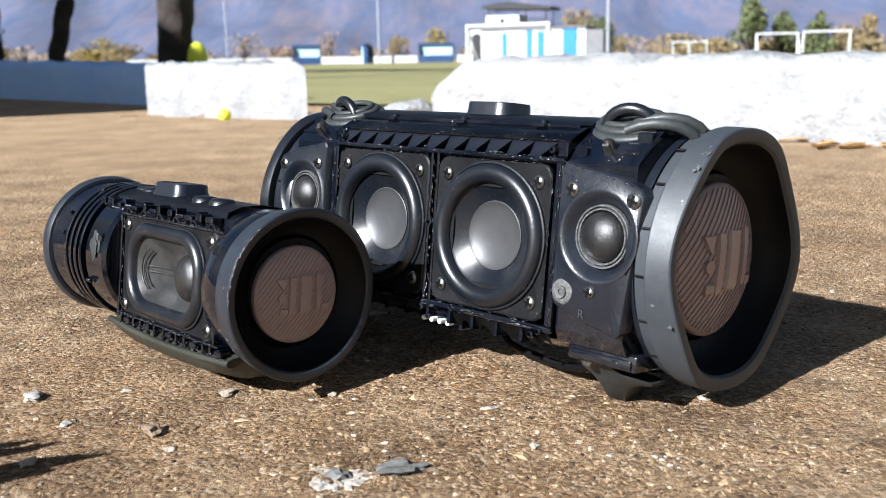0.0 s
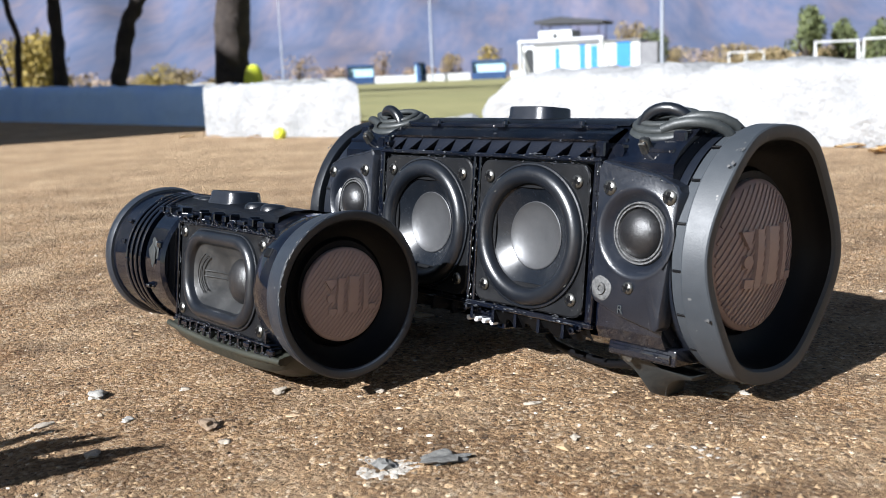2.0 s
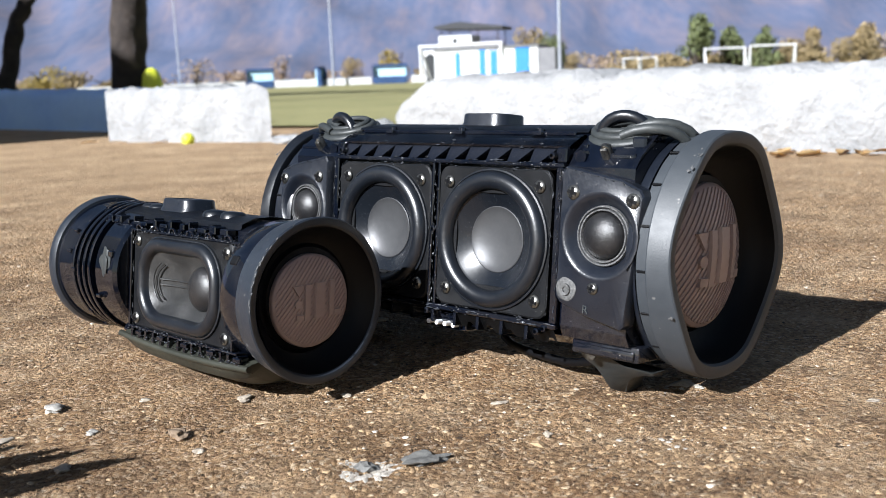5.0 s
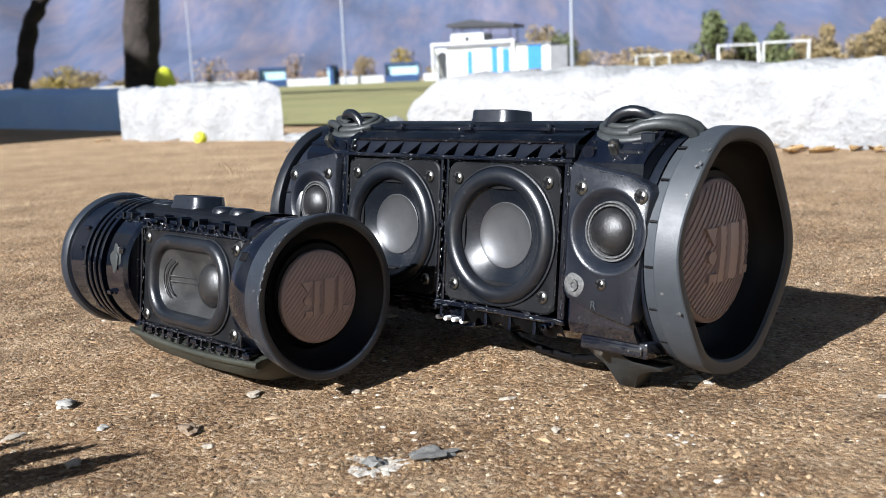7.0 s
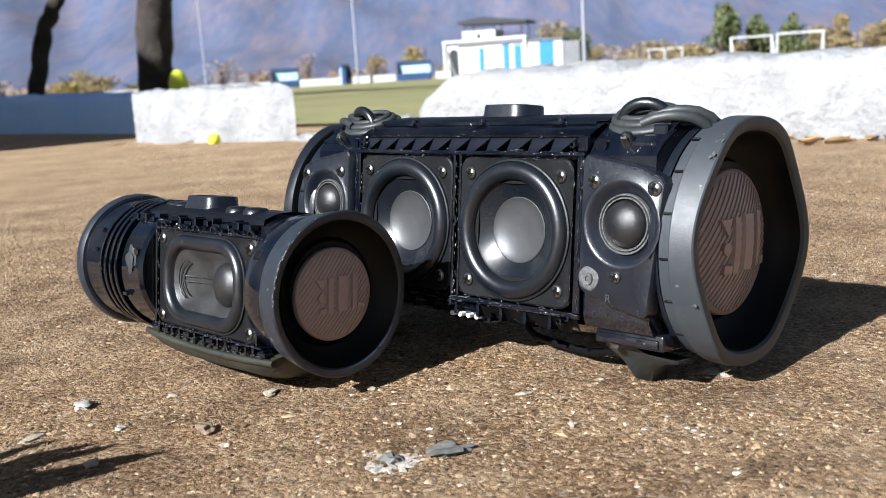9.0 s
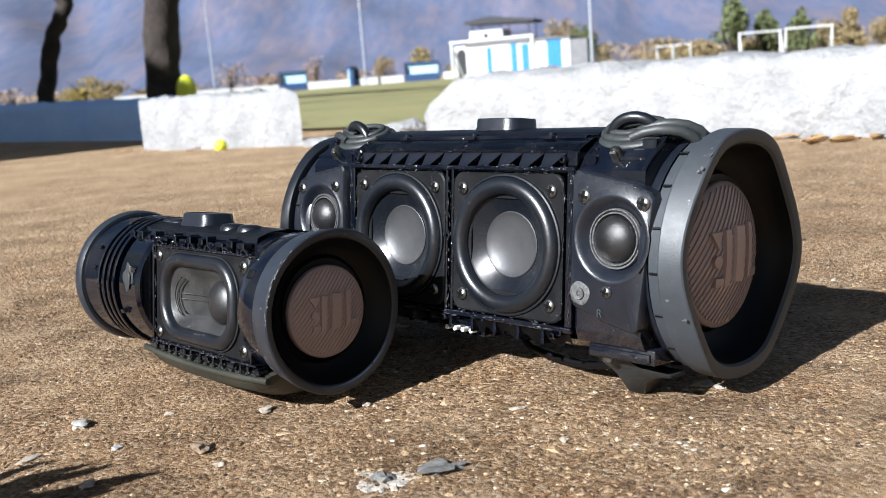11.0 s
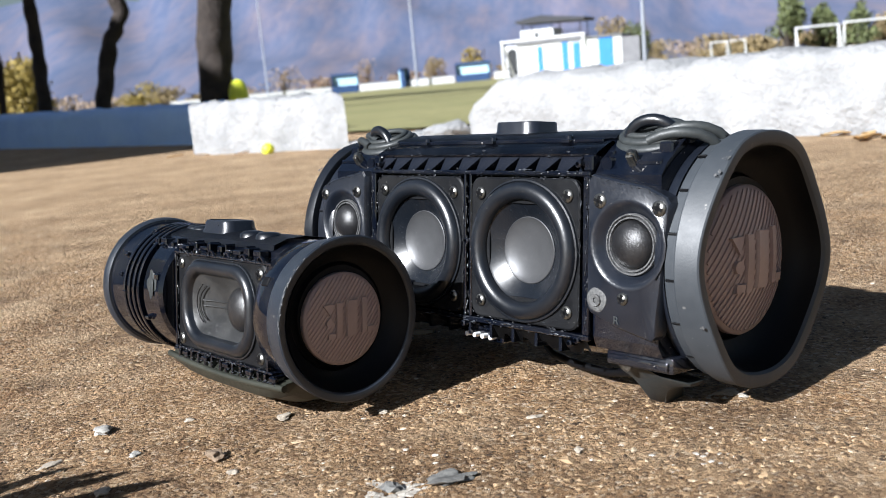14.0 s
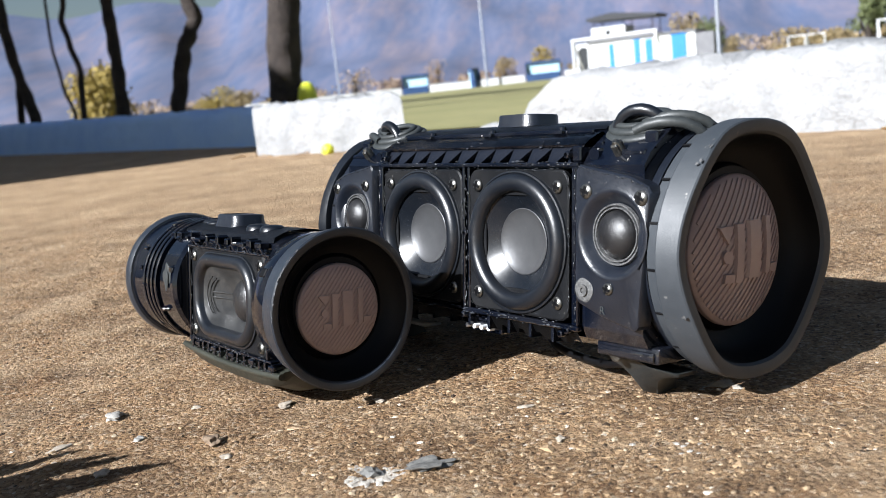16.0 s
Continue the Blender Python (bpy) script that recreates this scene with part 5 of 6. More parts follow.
    for k, cx in enumerate((-0.0376, 0.0376)):
        edge = [(cx + x, -0.0513, z - 0.0005) for x, z in rounded(0.0346, 0.0346, 0.006, 4)]
        residue(t, edge + edge[:1], 110, 30 + k, 0.0008, 0.0006)
    residue(t, [(-0.0745, -0.0514, 0.0366), (0.0745, -0.0514, 0.0366)], 60, 33, 0.0010, 0.0006)
    residue(t, [(-0.0745, -0.0514, -0.0374), (0.0745, -0.0514, -0.0374)], 70, 34, 0.0011, 0.0007)
    residue(t, [(0.0, -0.0514, -0.035), (0.0, -0.0514, 0.035)], 60, 35, 0.0009, 0.0009)
    for s in (-1, 1):
        residue(t, [(s * 0.0765, -0.0515, -0.036), (s * 0.0765, -0.0515, 0.036)], 40, 36 + s, 0.0009, 0.0006)
        residue(t, [(s * 0.080, -0.0545, 0.0352), (s * 0.110, -0.0545, 0.0302), (s * 0.1195, -0.0545, 0.0262)], 40, 39 + s, 0.0006, 0.0004)
    residue(t, [(-0.072, -0.0470, 0.0448), (0.072, -0.0470, 0.0448)], 30, 42, 0.0009, 0.0006)
    return t


large_loudspeaker()


# ---- the smaller loudspeaker ----
def small_loudspeaker():
    m = at(-0.1032, 0.5081, 0.0497) @ pose(0, 0, 0, 0, 0, -44.8) @ pose(0, 0, 0, 0, -0.8) @ pose(0, 0, 0, -8)
    t = thing("small_loudspeaker", m, "small black cylindrical loudspeaker stripped of its grille, on the ground", "loudspeaker")
    # core with a flat front for the driver
    bm = bmesh.new()
    prof = []
    R, face = 0.0335, -0.0180
    a0 = math.acos(-face / R)
    for i in range(41):
        w = math.pi - a0 - (2 * math.pi - 2 * a0) * i / 40
        prof.append((R * math.cos(w), R * math.sin(w)))
    add_ring_surface(bm, [[(x, y, z) for y, z in prof] for x in (-0.0500, 0.0540)], cap=(True, True))
    part("shell", bm, M_PLASTIC, t, smooth=28)
    bm = bmesh.new()
    prof = [(-0.0495, 0.0), (-0.0495, 0.0330), (-0.0510, 0.0350), (-0.0690, 0.0354)]
    for k in range(4):
        x = -0.0692 - k * 0.0064
        prof += [(x, 0.0325), (x - 0.0034, 0.0325), (x - 0.0036, 0.0366), (x - 0.0042, 0.0371), (x - 0.0056, 0.0371), (x - 0.0062, 0.0366)]
    prof += [(-0.0955, 0.0350), (-0.1060, 0.0358), (-0.1120, 0.0366), (-0.1122, 0.0350)]
    lathe(bm, prof, 88)
    part("ribbed_barrel", bm, M_PLASTIC, t, "ribbed black barrel end", smooth=30)
    bm = bmesh.new()
    lathe(bm, [(-0.1120, 0.0350), (-0.1124, 0.0380), (-0.1145, 0.0389), (-0.1180, 0.0392), (-0.1195, 0.0385), (-0.1195, 0.0360), (-0.1100, 0.0330), (-0.1080, 0.0200), (-0.1080, 0.001)], 88, cap=(False, True))
    part("end_rim", bm, M_DARKRIM, t, "dark rubber end ring", smooth=40)
    bm = bmesh.new()
    lathe(bm, [(0.0490, 0.030), (0.0490, 0.0338), (0.0500, 0.0345), (0.0645, 0.0347), (0.0660, 0.0340)], 96)
    neck = part("neck_band", bm, M_PLASTIC, t, "glossy black band behind the end ring", smooth=40)
    # A near-black box carries the shade of a square cutout.
    bm = bmesh.new()
    box(bm, 0.0530, 0.0580, -0.0010, 0.0010, -0.0022, 0.0022, 0.0004, 1)
    o = part("slot", bm, M_BOWL, neck, "square slot, its shade painted as a dark box")
    o.matrix_basis = Matrix.Rotation(radians(-28), 4, "X") @ at(0, -0.0342, 0)
    bm = bmesh.new()
    lathe(bm, [(0.0652, 0.0335), (0.0652, 0.0360), (0.0660, 0.0367), (0.0720, 0.0377), (0.0775, 0.0385), (0.0796, 0.0387), (0.0802, 0.0381), (0.0803, 0.0368), (0.0799, 0.0352), (0.0788, 0.0342)], 96)
    for v in bm.verts:
        w = math.atan2(v.co.z, v.co.y)
        if v.co.x > 0.07:
            v.co.x -= 0.0010 * (0.5 + 0.5 * math.cos(2 * w))
    rim = part("end_rim", bm, M_DARKRIM, t, "scuffed rubber end ring with a dark bowl", smooth=30)
    rim.matrix_basis = at(0, 0, -0.0009)
    rng = random.Random(17)
    for w, n, sp, x, r in ((2.5, 12, 0.1, 0.0794, 0.0386), (2.8, 8, 0.08, 0.0794, 0.0386), (3.15, 5, 0.05, 0.0794, 0.0386), (3.9, 4, 0.03, 0.068, 0.0371), (3.7, 5, 0.04, 0.070, 0.0375), (2.05, 3, 0.03, 0.0794, 0.0386)):
        chafe(rim, rng, x, r, w, n, sp)
    # The inside uses the near-black material, not the ring's own.
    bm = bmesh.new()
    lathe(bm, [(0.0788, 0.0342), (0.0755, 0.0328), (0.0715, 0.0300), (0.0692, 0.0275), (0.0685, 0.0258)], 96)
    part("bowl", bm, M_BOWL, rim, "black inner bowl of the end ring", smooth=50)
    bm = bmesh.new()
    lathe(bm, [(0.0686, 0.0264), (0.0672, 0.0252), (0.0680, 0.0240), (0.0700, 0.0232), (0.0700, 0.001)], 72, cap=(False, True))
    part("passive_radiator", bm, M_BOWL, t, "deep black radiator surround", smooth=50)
    badge(t, 1, 0.0712, 0.0219, 0.0016, -0.0016)
    # oblong driver
    cz = -0.002
    bm = bmesh.new()
    o = rounded(0.0458, 0.0252, 0.004, 9, 0, cz)
    o2 = rounded(0.0450, 0.0244, 0.0035, 9, 0, cz)
    hole = rounded(0.0360, 0.0218, 0.014, 9, 0, cz)
    loops_xz(bm, [(-0.0230, o), (-0.0248, o), (-0.0254, o2), (-0.0250, hole), (-0.020, hole)])
    d = part("oblong_driver", bm, M_FRAME, t, "oblong full-range driver with a grained black frame")
    bm = bmesh.new()
    rows = [(-0.0250, 0.0380, 0.0236), (-0.0262, 0.0380, 0.0236), (-0.0264, 0.0372, 0.0229)]
    for i in range(9):
        a = math.pi * i / 8
        rows.append((-0.0258 - 0.0036 * math.sin(a), 0.0338 + 0.0034 * math.cos(a), 0.0194 + 0.0034 * math.cos(a)))
    rows.append((-0.0252, 0.0300, 0.0156))
    loops_xz(bm, [(y, rounded(hx, hz, min(hz * 0.82, 0.0155 * hz / 0.0194 + 0.001), 9, 0, cz)) for y, hx, hz in rows])
    part("surround", bm, M_RUBBER, d, "thick rolled rubber surround", smooth=50)
    bm = bmesh.new()
    rows = [(-0.0256, 0.0306, 0.0162), (-0.0250, 0.0296, 0.0152), (-0.0215, 0.0240, 0.0115), (-0.0195, 0.0160, 0.0080), (-0.0190, 0.006, 0.003), (-0.0190, 0.0005, 0.0003)]
    loops_xz(bm, [(y, rounded(hx, hz, hz * 0.8, 9, 0.004 * (1 - hx / 0.03), cz)) for y, hx, hz in rows], cap=(False, True))
    part("cone", bm, M_GREYCONE, d, "dusty grey oblong cone", smooth=60)
    bm = bmesh.new()
    lathe(bm, [(-0.0195, 0.0118)] + [(-0.0205 - 0.0058 * math.sin(a), 0.0112 * math.cos(a)) for a in [radians(v) for v in (2, 14, 28, 42, 56, 70, 82, 88)]], 40, "Y", (0.0148, 0, cz), cap=(False, True))
    part("dust_cap", bm, M_DOME, d, "round domed dust cap", smooth=60)
    # raised anchor of thin ribs on the cone: a stem and an arc
    def on_cone(x, z):
        u = (x * x + z * z) / (2 * abs(x)) if abs(z) < abs(x) else abs(z)
        return float(np.interp(u, (0.0, 0.003, 0.008, 0.0115, 0.0152), (-0.0190, -0.0190, -0.0195, -0.0215, -0.0250))) - 0.0006

    lines = [[(x, z) for x in np.linspace(0.001, -0.0225, 8)] for z in (0.0014, -0.0014)]
    lines += [[(-0.0150 + r * math.cos(radians(a)), r * math.sin(radians(a))) for a in np.linspace(180 - w, 180 + w, 18)] for r, w in ((0.0094, 68), (0.0113, 60))]
    for line in lines:
        bm = bmesh.new()
        tube(bm, [(x, on_cone(x - 0.002, z), cz + z) for x, z in line], 0.0004, 6)
        part("cone_rib", bm, M_GREYCONE, d, smooth=60)
    for x, z in ((-0.0414, 0.018), (0.0414, 0.018), (-0.0414, -0.0228), (0.0414, -0.0222)):
        screw_mesh(d, at(x, -0.0252, z), 0.0030)
    # frame rails above and below the driver with their teeth
    rng = random.Random(21)
    bm = bmesh.new()
    box(bm, -0.0490, 0.0520, -0.0262, -0.0170, 0.0228, 0.0240, 0.0003, 1)
    box(bm, -0.0490, 0.0520, -0.0262, -0.0170, -0.0285, -0.0273, 0.0003, 1)
    box(bm, -0.0490, -0.0474, -0.0262, -0.0170, -0.0273, 0.0228, 0.0003, 1)
    box(bm, 0.0472, 0.0484, -0.0262, -0.0170, -0.0273, 0.0228, 0.0003, 1)
    part("driver_rail", bm, M_PLASTIC, t, smooth=25)
    bm = bmesh.new()
    rows = []
    for y, z in ((-0.0178, 0.0288), (-0.0170, 0.0316), (-0.010, 0.0344), (0.0, 0.0354), (0.012, 0.0342), (0.0125, 0.0320)):
        rows.append([bm.verts.new((x, y, z)) for x in (-0.0900, -0.0890, 0.0395, 0.0405)])
    for a, b in zip(rows, rows[1:]):
        for i in range(3):
            bm.faces.new((a[i], a[i + 1], b[i + 1], b[i]))
    bmesh.ops.solidify(bm, geom=bm.faces[:], thickness=0.0022)
    part("top_panel", bm, M_MATTE, t, smooth=40)
    for i in range(13):
        x = -0.074 + i * 0.0092 + rng.uniform(-0.001, 0.001)
        bm = bmesh.new()
        h, wd = rng.uniform(0.001, 0.004), rng.uniform(0.0012, 0.0036)
        box(bm, x - wd, x + wd, -0.0240 - rng.uniform(0, 0.002), -0.0190, 0.0258, 0.0266 + h, 0.0005, 1)
        if i % 2:
            box(bm, x - wd, x - wd + 0.001, -0.0245, -0.0190, 0.0258, 0.0305, 0.0003, 1)
        part("upper_tooth", bm, M_PLASTIC, t, smooth=25)
    for i in range(6):
        x = -0.040 + i * 0.0165
        bm = bmesh.new()
        tube(bm, [(x - 0.003, -0.0258, 0.0238), (x - 0.002, -0.0262, 0.0258), (x, -0.0262, 0.0264), (x + 0.002, -0.0262, 0.0258), (x + 0.003, -0.0258, 0.0238)], 0.0006, 6)
        part("wire_clip", bm, M_PLASTIC, t, smooth=60)
    for i in range(14):
        x = -0.046 + i * 0.0076 + rng.uniform(-0.0012, 0.0012)
        bm = bmesh.new()
        box(bm, x - 0.0008, x + 0.0008, -0.0262, -0.0200, -0.0345, -0.0285, 0.0003, 1)
        if i % 3 == 1:
            box(bm, x - 0.0028, x + 0.0028, -0.0268, -0.0245, -0.0318, -0.0292, 0.0005, 1)
        part("lower_tooth", bm, M_PLASTIC, t, smooth=25)
    bm = bmesh.new()
    box(bm, 0.0440, 0.0475, -0.0285, -0.0245, -0.0070, -0.0040, 0.0007, 2)
    part("catch", bm, M_PLASTIC, t, smooth=30)
    # button pad and four small bumps
    bm = bmesh.new()
    rings = []
    for z, k in ((0.0335, 1.10), (0.0352, 1.06), (0.0366, 1.0), (0.0396, 0.975), (0.0405, 0.93), (0.0407, 0.86), (0.0402, 0.82)):
        rings.append([(-0.0335 + x * k, -0.001 + y * k, z) for x, y in rounded(0.0140, 0.0098, 0.0055, 7)])
    add_ring_surface(bm, rings, cap=(False, True))
    part("button_pad", bm, M_MATTE, t, "raised oblong rubber button pad", smooth=35)
    for x, y in ((-0.0690, -0.002), (-0.0575, -0.004), (0.0020, -0.007), (0.0180, -0.007)):
        bm = bmesh.new()
        lathe(bm, [(0.0325, 0.0068), (0.0350, 0.0064), (0.0362, 0.0050), (0.0366, 0.002)], 28, "Z", (x, y, 0), cap=(False, True))
        part("button", bm, M_RUBBER, t, "low round rubber button", smooth=50)
    bm = bmesh.new()
    lumpy(bm, (0.008, 0.0012, 0.011), 6, 3, 0.6)
    o = part("glue_spot", bm, M_GREYRUB, t, "dusty scratched glue spot")
    o.matrix_basis = at(-0.0590, -0.0352, -0.003)
    bm = bmesh.new()
    box(bm, -0.0560, -0.0520, -0.0352, -0.0320, 0.008, 0.0115, 0.0006, 1)
    box(bm, -0.0600, -0.0580, -0.0352, -0.0320, 0.0065, 0.0105, 0.0006, 1)
    part("mounting_tab", bm, M_PLASTIC, t, smooth=25)
    for k in range(9):
        w = radians(118 + k * 17 + rng.uniform(-5, 5))
        x = rng.choice((-0.0655, -0.0905, -0.0990, -0.1050))
        bm = bmesh.new()
        box(bm, x - 0.0022, x + 0.0018, -0.0011, 0.0011, 0.0340, 0.0372 + rng.uniform(0, 0.0012), 0.0004, 1)
        box(bm, x - 0.0006, x + 0.0030, -0.0016, 0.0004, 0.0340, 0.0362, 0.0003, 1)
        o = part("torn_clip", bm, M_PLASTIC, t, smooth=25)
        o.matrix_basis = Matrix.Rotation(w - math.pi / 2, 4, "X")
    # curved rubber base that it lies on
    bm = bmesh.new()
    rings = []
    for f in np.linspace(-1, 1, 17):
        x = 0.001 + f * 0.058
        k = math.sqrt(max(0.0, 1 - abs(f) ** 3.2))
        z = -0.0345 - 0.0140 * k
        rings.append([(x, y, zz) for y, zz in ((-0.0225, -0.0318), (-0.0250, -0.0345), (-0.0215, z * 0.45 - 0.0205), (-0.014, z * 0.92), (-0.004, z), (0.010, z), (0.020, z * 0.85), (0.022, -0.024))])
    add_ring_surface(bm, rings, cap=(True, True))
    base = part("rubber_base", bm, M_OLIVERUB, t, "curved olive-grey rubber base", smooth=60)
    bm = bmesh.new()
    tube(bm, [(0.001 + f * 0.060, -0.0248 - 0.0015 * (1 - f * f), -0.0335 - 0.0020 * (1 - f * f)) for f in np.linspace(-1, 1, 21)], 0.0017, 8)
    part("base_lip", bm, M_OLIVERUB, base, "worn edge strip", smooth=60)
    edge = [(x, -0.0256, z) for x, z in rounded(0.0462, 0.0256, 0.004, 4, 0, cz)]
    residue(t, edge + edge[:1], 170, 51, 0.0007, 0.0005)
    residue(t, [(-0.048, -0.0264, 0.0236), (0.050, -0.0264, 0.0236)], 90, 52, 0.0008, 0.0006)
    residue(t, [(-0.048, -0.0264, -0.0280), (0.050, -0.0264, -0.0280)], 90, 53, 0.0008, 0.0006)
    residue(t, [(-0.046, -0.0266, -0.0315), (0.056, -0.0266, -0.0325)], 70, 54, 0.0009, 0.0012)
    return t


small_loudspeaker()


# ---- small things on the ground ----
def put_stone(x, y, size, material, seed, label, sink=0.25, turn=0.0, rough=0.3):
    bm = bmesh.new()
    lumpy(bm, size, seed, 3, rough)
    ob = mesh_object("stone", bm, material, 40)
    ob.matrix_world = at(x, y, float(ground_height(x, y)) - size[2] * sink) @ Matrix.Rotation(turn, 4, "Z")
    return tagged(ob, label, "stone", "loose stones on the ground")


STONES = (
    (0.0335, 0.4434, 0.0058, 0.0040, 0.0018, 0), (-0.0869, 0.4628, 0.0085, 0.0055, 0.0025, 0), (-0.1065, 0.4158, 0.0085, 0.0075, 0.0060, 2), (-0.0946, 0.4018, 0.0048, 0.0036, 0.0026, 0),
    (-0.1768, 0.4595, 0.0120, 0.0080, 0.0045, 3), (0.1219, 0.4600, 0.0100, 0.0070, 0.0025, 0), (-0.1458, 0.3872, 0.0072, 0.0056, 0.0034, 0), (-0.1478, 0.4275, 0.0060, 0.0046, 0.0028, 3),
    (-0.1850, 0.4230, 0.0120, 0.0060, 0.0022, 0), (-0.0386, 0.4592, 0.0052, 0.0040, 0.0020, 0), (-0.1366, 0.4688, 0.0050, 0.0040, 0.0022, 0), (0.0500, 0.4000, 0.0045, 0.0036, 0.0020, 0), (0.2000, 0.4300, 0.0060, 0.0040, 0.0018, 0))
for i, (x, y, sx, sy, sz, k) in enumerate(STONES):
    put_stone(x, y, (sx * 0.98, sy * 0.98, sz * 0.72), (M_PALESTONE, M_LIME, M_BROWNSTONE, M_GREYSTONE)[k], i + 1, "small brown weathered stone" if k == 2 else "small grey stone chip" if k == 3 else "small pale limestone chip", turn=i * 1.3, rough=0.42)
put_stone(-0.0004, 0.3783, (0.0165, 0.010, 0.0024), M_DARKSTONE, 31, "flat dark grey slate flake", 0.35, 0.4, 0.6)


def lime_pit():
    """Ring of white lime crust round a small broken hole."""
    x0, y0 = -0.0240, 0.3735
    t = thing("lime_crust", at(x0, y0, float(ground_height(x0, y0))), "ring of white lime crust round a dark broken hole", "stone")
    rng = random.Random(5)
    for k in range(22):
        w = rng.uniform(0, 6.3)
        r = rng.uniform(0.006, 0.012)
        bm = bmesh.new()
        lumpy(bm, (rng.uniform(0.003, 0.009), rng.uniform(0.003, 0.007), rng.uniform(0.0006, 0.0016)), k, 3, 0.55)
        part("crust", bm, M_LIME, t, smooth=30).matrix_basis = at(r * math.cos(w) * 1.2, r * math.sin(w) * 0.85, -0.0009) @ Matrix.Rotation(w, 4, "Z")
    # Dark lump added at the centre in place of the hole's shade.
    bm = bmesh.new()
    lumpy(bm, (0.009, 0.005, 0.004), 77, 2, 0.45)
    part("chip", bm, M_DARKSTONE, t, "dark lump standing in for the shaded hole", smooth=25).matrix_basis = at(0.001, 0.001, -0.001)


lime_pit()


def lime_patch(x0, y0, n, spread, seed):
    t = thing("lime_crumbs", at(x0, y0, float(ground_height(x0, y0))), "patch of pale crumbled lime on the concrete", "stone")
    rng = random.Random(seed)
    for k in range(n):
        bm = bmesh.new()
        s = rng.uniform(0.0012, 0.0042)
        lumpy(bm, (s, s * 0.8, s * 0.26), k + seed, 1, 0.35)
        part("crumb", bm, M_LIME, t, smooth=30).matrix_basis = at(rng.gauss(0, 1) * spread[0], rng.gauss(0, 1) * spread[1], -0.0003)


lime_patch(0.1005, 0.3917, 26, (0.010, 0.004), 3)
lime_patch(0.122, 0.452, 16, (0.006, 0.004), 9)


def build_gravel():
    """Worn-out grains over the near ground, one mesh."""
    rng = np.random.RandomState(7)
    t = (1 + 5 ** 0.5) / 2
    ico = np.array([(-1, t, 0), (1, t, 0), (-1, -t, 0), (1, -t, 0), (0, -1, t), (0, 1, t), (0, -1, -t), (0, 1, -t), (t, 0, -1), (t, 0, 1), (-t, 0, -1), (-t, 0, 1)]) / 1.9
    tri = np.array([(0, 11, 5), (0, 5, 1), (0, 1, 7), (0, 7, 10), (0, 10, 11), (1, 5, 9), (5, 11, 4), (11, 10, 2), (10, 7, 6), (7, 1, 8), (3, 9, 4), (3, 4, 2), (3, 2, 6), (3, 6, 8), (3, 8, 9), (4, 9, 5), (2, 4, 11), (6, 2, 10), (8, 6, 7), (9, 8, 1)])
    n = 120000
    y = 0.28 + 1.1 * rng.rand(n) ** 1.6
    x = (rng.rand(n) - 0.5) * (0.62 + 1.05 * (y - 0.28)) + 0.02
    keep = rng.rand(n) < np.clip(0.55 + 1.1 * fbm(x, y, 18, 3, 11), 0.12, 1)
    x, y = x[keep], y[keep]
    n = len(x)
    s = 0.00045 + 0.0011 * rng.rand(n) ** 3
    s[: n // 120] *= 1.8
    z = ground_height(x, y) - s * 0.25
    jit = 1 + 0.75 * (rng.rand(n, 12, 1) - 0.5)
    shape = np.stack([s * (0.8 + 0.6 * rng.rand(n)), s * (0.8 + 0.6 * rng.rand(n)), s * 0.6], -1)
    v = ico[None] * jit * shape[:, None] + np.stack([x, y, z], -1)[:, None]
    f = tri[None] + (np.arange(n) * 12)[:, None, None]
    me = bpy.data.meshes.new("gravel")
    me.from_pydata(v.reshape(-1, 3).tolist(), [], f.reshape(-1, 3).tolist())
    me.materials.append(M_PEBBLE)
    tagged(new("gravel", me), "worn brown and pale gravel grains in the concrete", "gravel", kind="stuff")


build_gravel()


def yellow_fruit():
    bm = bmesh.new()
    lathe(bm, [(-0.018, 0.002), (-0.016, 0.009), (-0.008, 0.016), (0.0, 0.0185), (0.008, 0.016), (0.016, 0.009), (0.019, 0.003)], 32, "X", (0, 0, 0.012), cap=(True, True))
    ob = mesh_object("lemon", bm, M_YELLOW, 60)
    ob.matrix_world = at(-0.66, 2.655, 0.0)
    tagged(ob, "bright yellow lemon lying at the white kerb", "fruit")


yellow_fruit()


def yellow_drum():
    p = direction(-15.85) * 8.75
    bm = bmesh.new()
    lathe(bm, [(0.0, 0.075), (0.1, 0.09), (0.22, 0.087), (0.29, 0.072), (0.33, 0.045), (0.345, 0.01)], 32, "Z", cap=(True, True))
    ob = mesh_object("plastic_tub", bm, M_YELLOW, 60)
    ob.matrix_world = Matrix.Translation((p.x, p.y, 0.0))
    tagged(ob, "yellow-green rounded plastic tub beside a trunk", "tub")


yellow_drum()


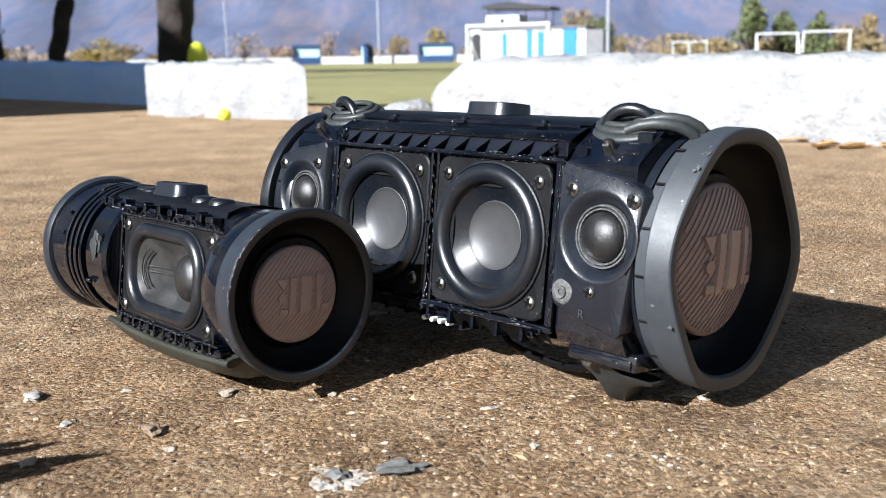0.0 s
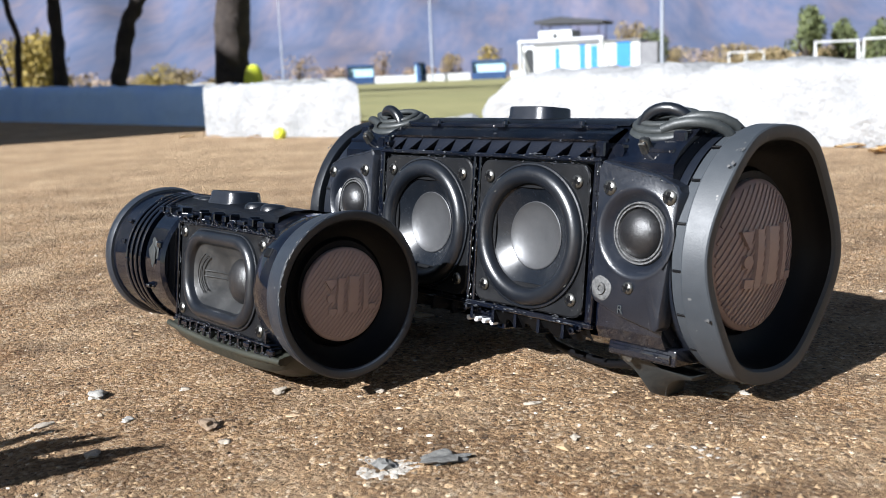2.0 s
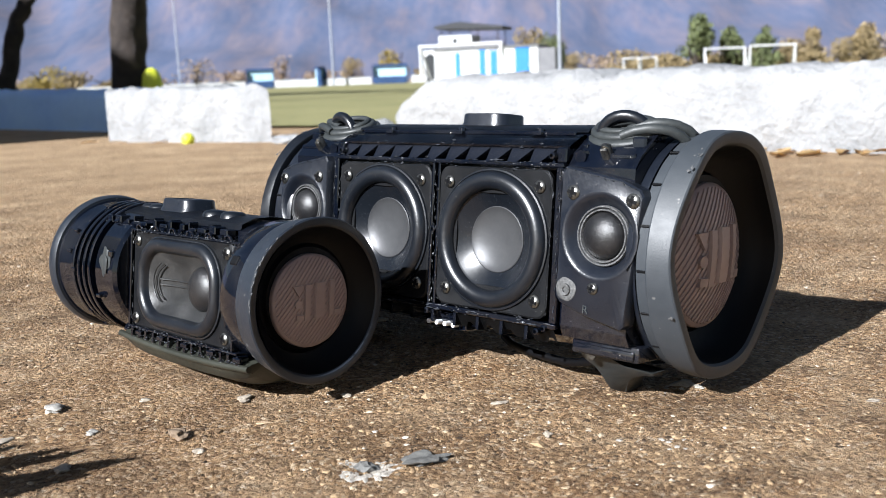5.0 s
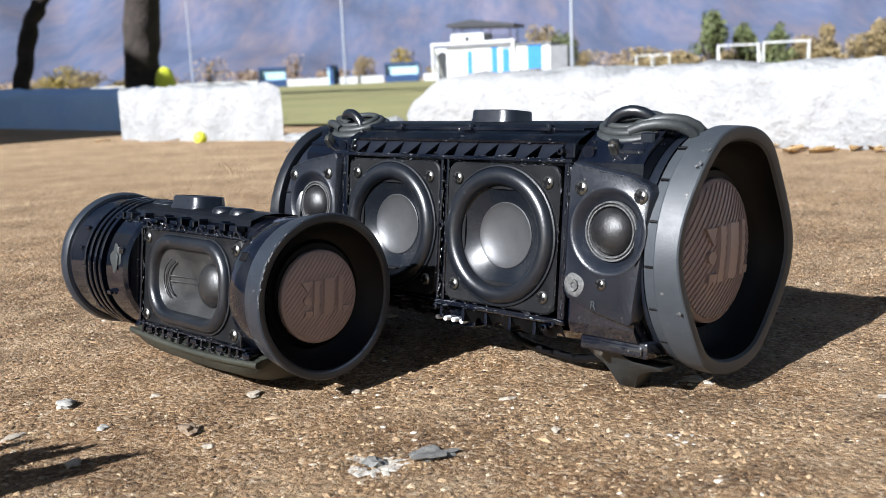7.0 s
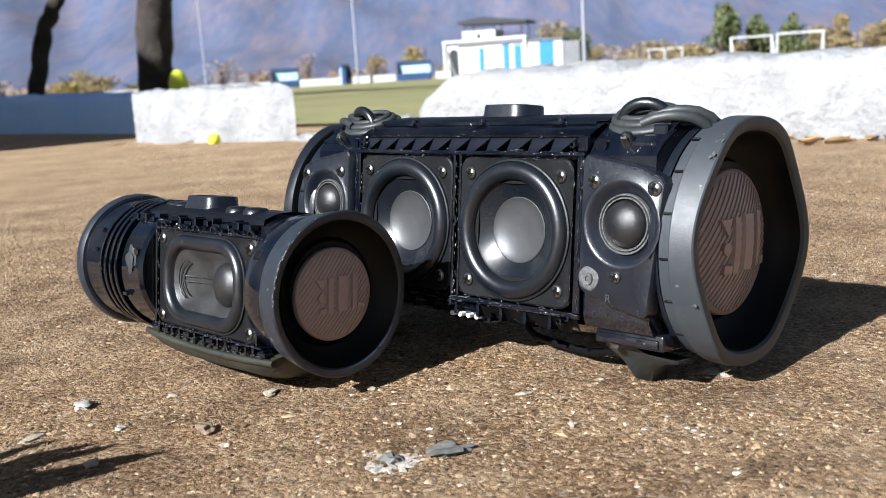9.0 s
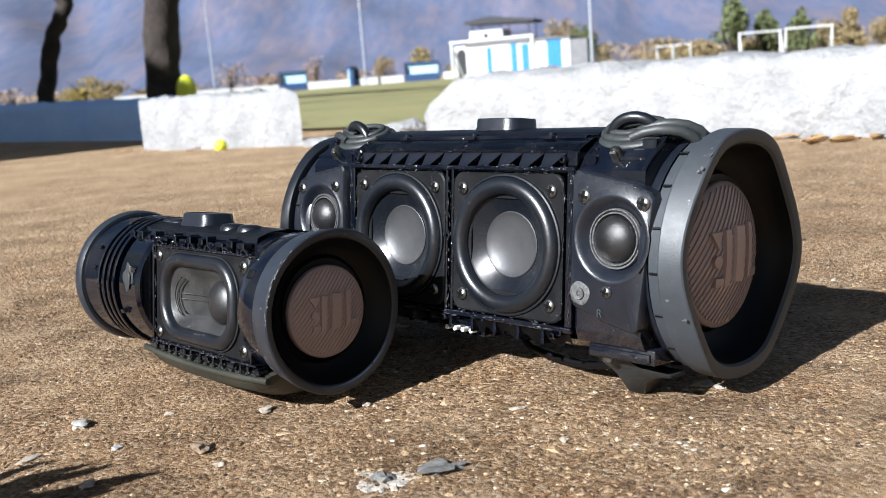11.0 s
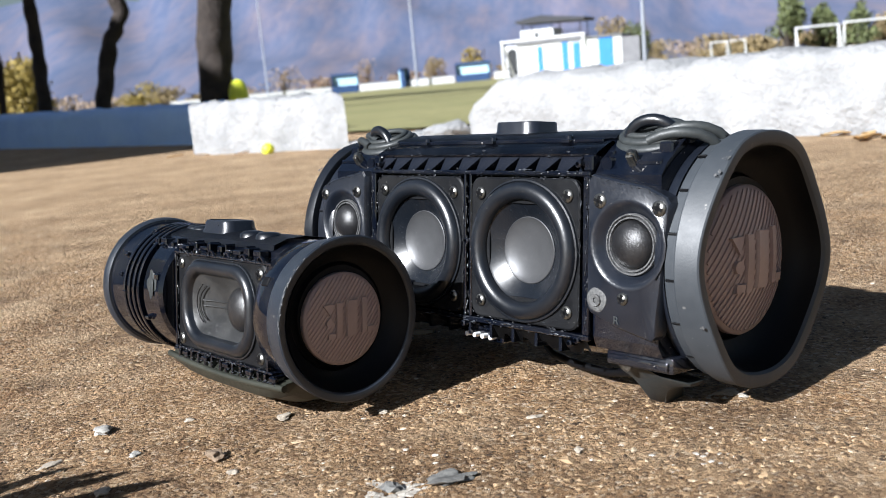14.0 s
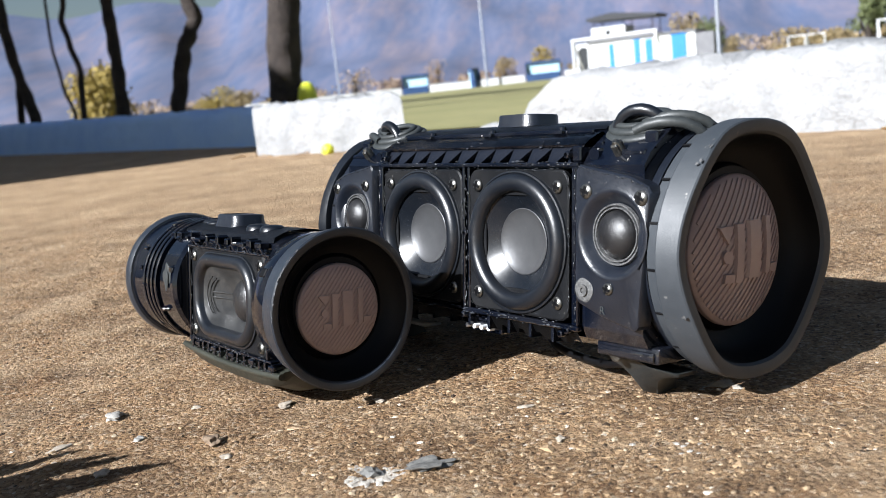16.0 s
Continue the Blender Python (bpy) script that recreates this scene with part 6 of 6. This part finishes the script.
def dry_leaves():
    rng = random.Random(19)
    spots = [(-0.33, 2.72), (-0.28, 2.62), (-0.24, 2.75), (-0.18, 2.66), (-0.36, 2.9), (-0.12, 2.5), (0.62, 1.66), (0.66, 1.62), (0.58, 1.70), (0.72, 1.55), (0.69, 1.585), (-1.0, 2.85), (-0.9, 2.8), (-0.75, 2.7), (-0.15, 2.85)] + [(-0.27 + rng.gauss(0, 1) * 0.1, 2.72 + rng.gauss(0, 1) * 0.12) for _ in range(26)] + [(0.66 + rng.uniform(-0.08, 0.12), 1.62 + rng.uniform(-0.06, 0.02)) for _ in range(6)]
    proto = None
    for x, y in spots:
        m = at(x, y, 0.0035) @ Matrix.Rotation(rng.uniform(0, 6), 4, "Z") @ Matrix.Rotation(rng.uniform(-0.12, 0.12), 4, "X")
        if proto is None:
            bm = bmesh.new()
            up, lo = [], []
            for i in range(9):
                f = i / 8
                wd = 0.011 * math.sin(math.pi * f) ** 0.8 + 0.0004
                for side in (-1, 0, 1):
                    up.append(bm.verts.new((0.05 * (f - 0.5), side * wd, 0.003 * abs(side) + 0.0015 * math.sin(f * 5))))
            for i in range(8):
                for k in range(2):
                    a = i * 3 + k
                    bm.faces.new((up[a], up[a + 1], up[a + 4], up[a + 3]))
            bmesh.ops.solidify(bm, geom=bm.faces[:], thickness=0.0008)
            proto = mesh_object("dry_leaf", bm, M_DRYLEAF, 60)
            proto.matrix_world = m
            tagged(proto, "curled brown dry leaf beside the kerb", "leaf", "dry leaves")
        else:
            copy_thing(proto, m)


dry_leaves()


def shadow_blades():
    """Leaf blades added out of view to cast a hand-like shadow on near ground."""
    root = Vector((-0.375, 0.225, 0))
    t = thing("shadow_blades", Matrix.Translation(root), "unseen leaf-shaped blades added to cast a hand-like shadow on the near ground", "plant")
    for tx, ty, h, wd in ((-0.1720, 0.4200, 0.12, 0.007), (-0.1530, 0.4130, 0.11, 0.008), (-0.1420, 0.4100, 0.10, 0.008), (-0.1160, 0.3970, 0.09, 0.012), (-0.1310, 0.3830, 0.10, 0.016), (-0.1610, 0.4010, 0.12, 0.014), (-0.1640, 0.3840, 0.13, 0.020), (-0.1430, 0.3730, 0.11, 0.020), (-0.1960, 0.4080, 0.13, 0.012), (-0.1800, 0.3800, 0.14, 0.024)):
        tip = Vector((tx, ty, 0)) + Vector((-1.154, -1.154, 1)) * h - root
        side = tip.cross(Vector((0, 0, 1))).normalized()
        bm = bmesh.new()
        rows = []
        for i in range(11):
            f = i / 10
            p = tip * f + Vector((0, 0, 0.035 * math.sin(math.pi * f)))
            k = wd * (0.55 + 0.9 * f) * (1 - f) ** 0.6 + 0.0003
            rows.append([bm.verts.new(p + side * k), bm.verts.new(p - Vector((0, 0, k * 0.3))), bm.verts.new(p - side * k)])
        for a, b in zip(rows, rows[1:]):
            for i in range(2):
                bm.faces.new((a[i], a[i + 1], b[i + 1], b[i]))
        bmesh.ops.solidify(bm, geom=bm.faces[:], thickness=0.0008)
        part("leaf", bm, M_LEAF_GREEN, t, smooth=60)


shadow_blades()


def rubble():
    """Small whitewashed lumps at the foot of the long kerb wall's end."""
    rng = random.Random(3)
    for k, (x, y, sx, sz) in enumerate(((-0.16, 2.36, 0.10, 0.045), (-0.23, 2.45, 0.08, 0.03), (-0.30, 2.52, 0.06, 0.022), (-0.12, 2.31, 0.08, 0.06), (-0.36, 2.50, 0.05, 0.03), (-0.20, 2.38, 0.06, 0.04), (-0.27, 2.60, 0.07, 0.03), (-0.34, 2.62, 0.05, 0.02))):
        bm = bmesh.new()
        lumpy(bm, (sx * 1.6, sx * 1.1, sz * 0.95), k + 50, 3, 0.25)
        ob = mesh_object("rubble_stone", bm, M_WHITEWASH, 40)
        ob.matrix_world = at(x, y, -0.006)
        tagged(ob, "whitewashed lump of rubble beside the kerb", "stone", "whitewashed rubble")


rubble()
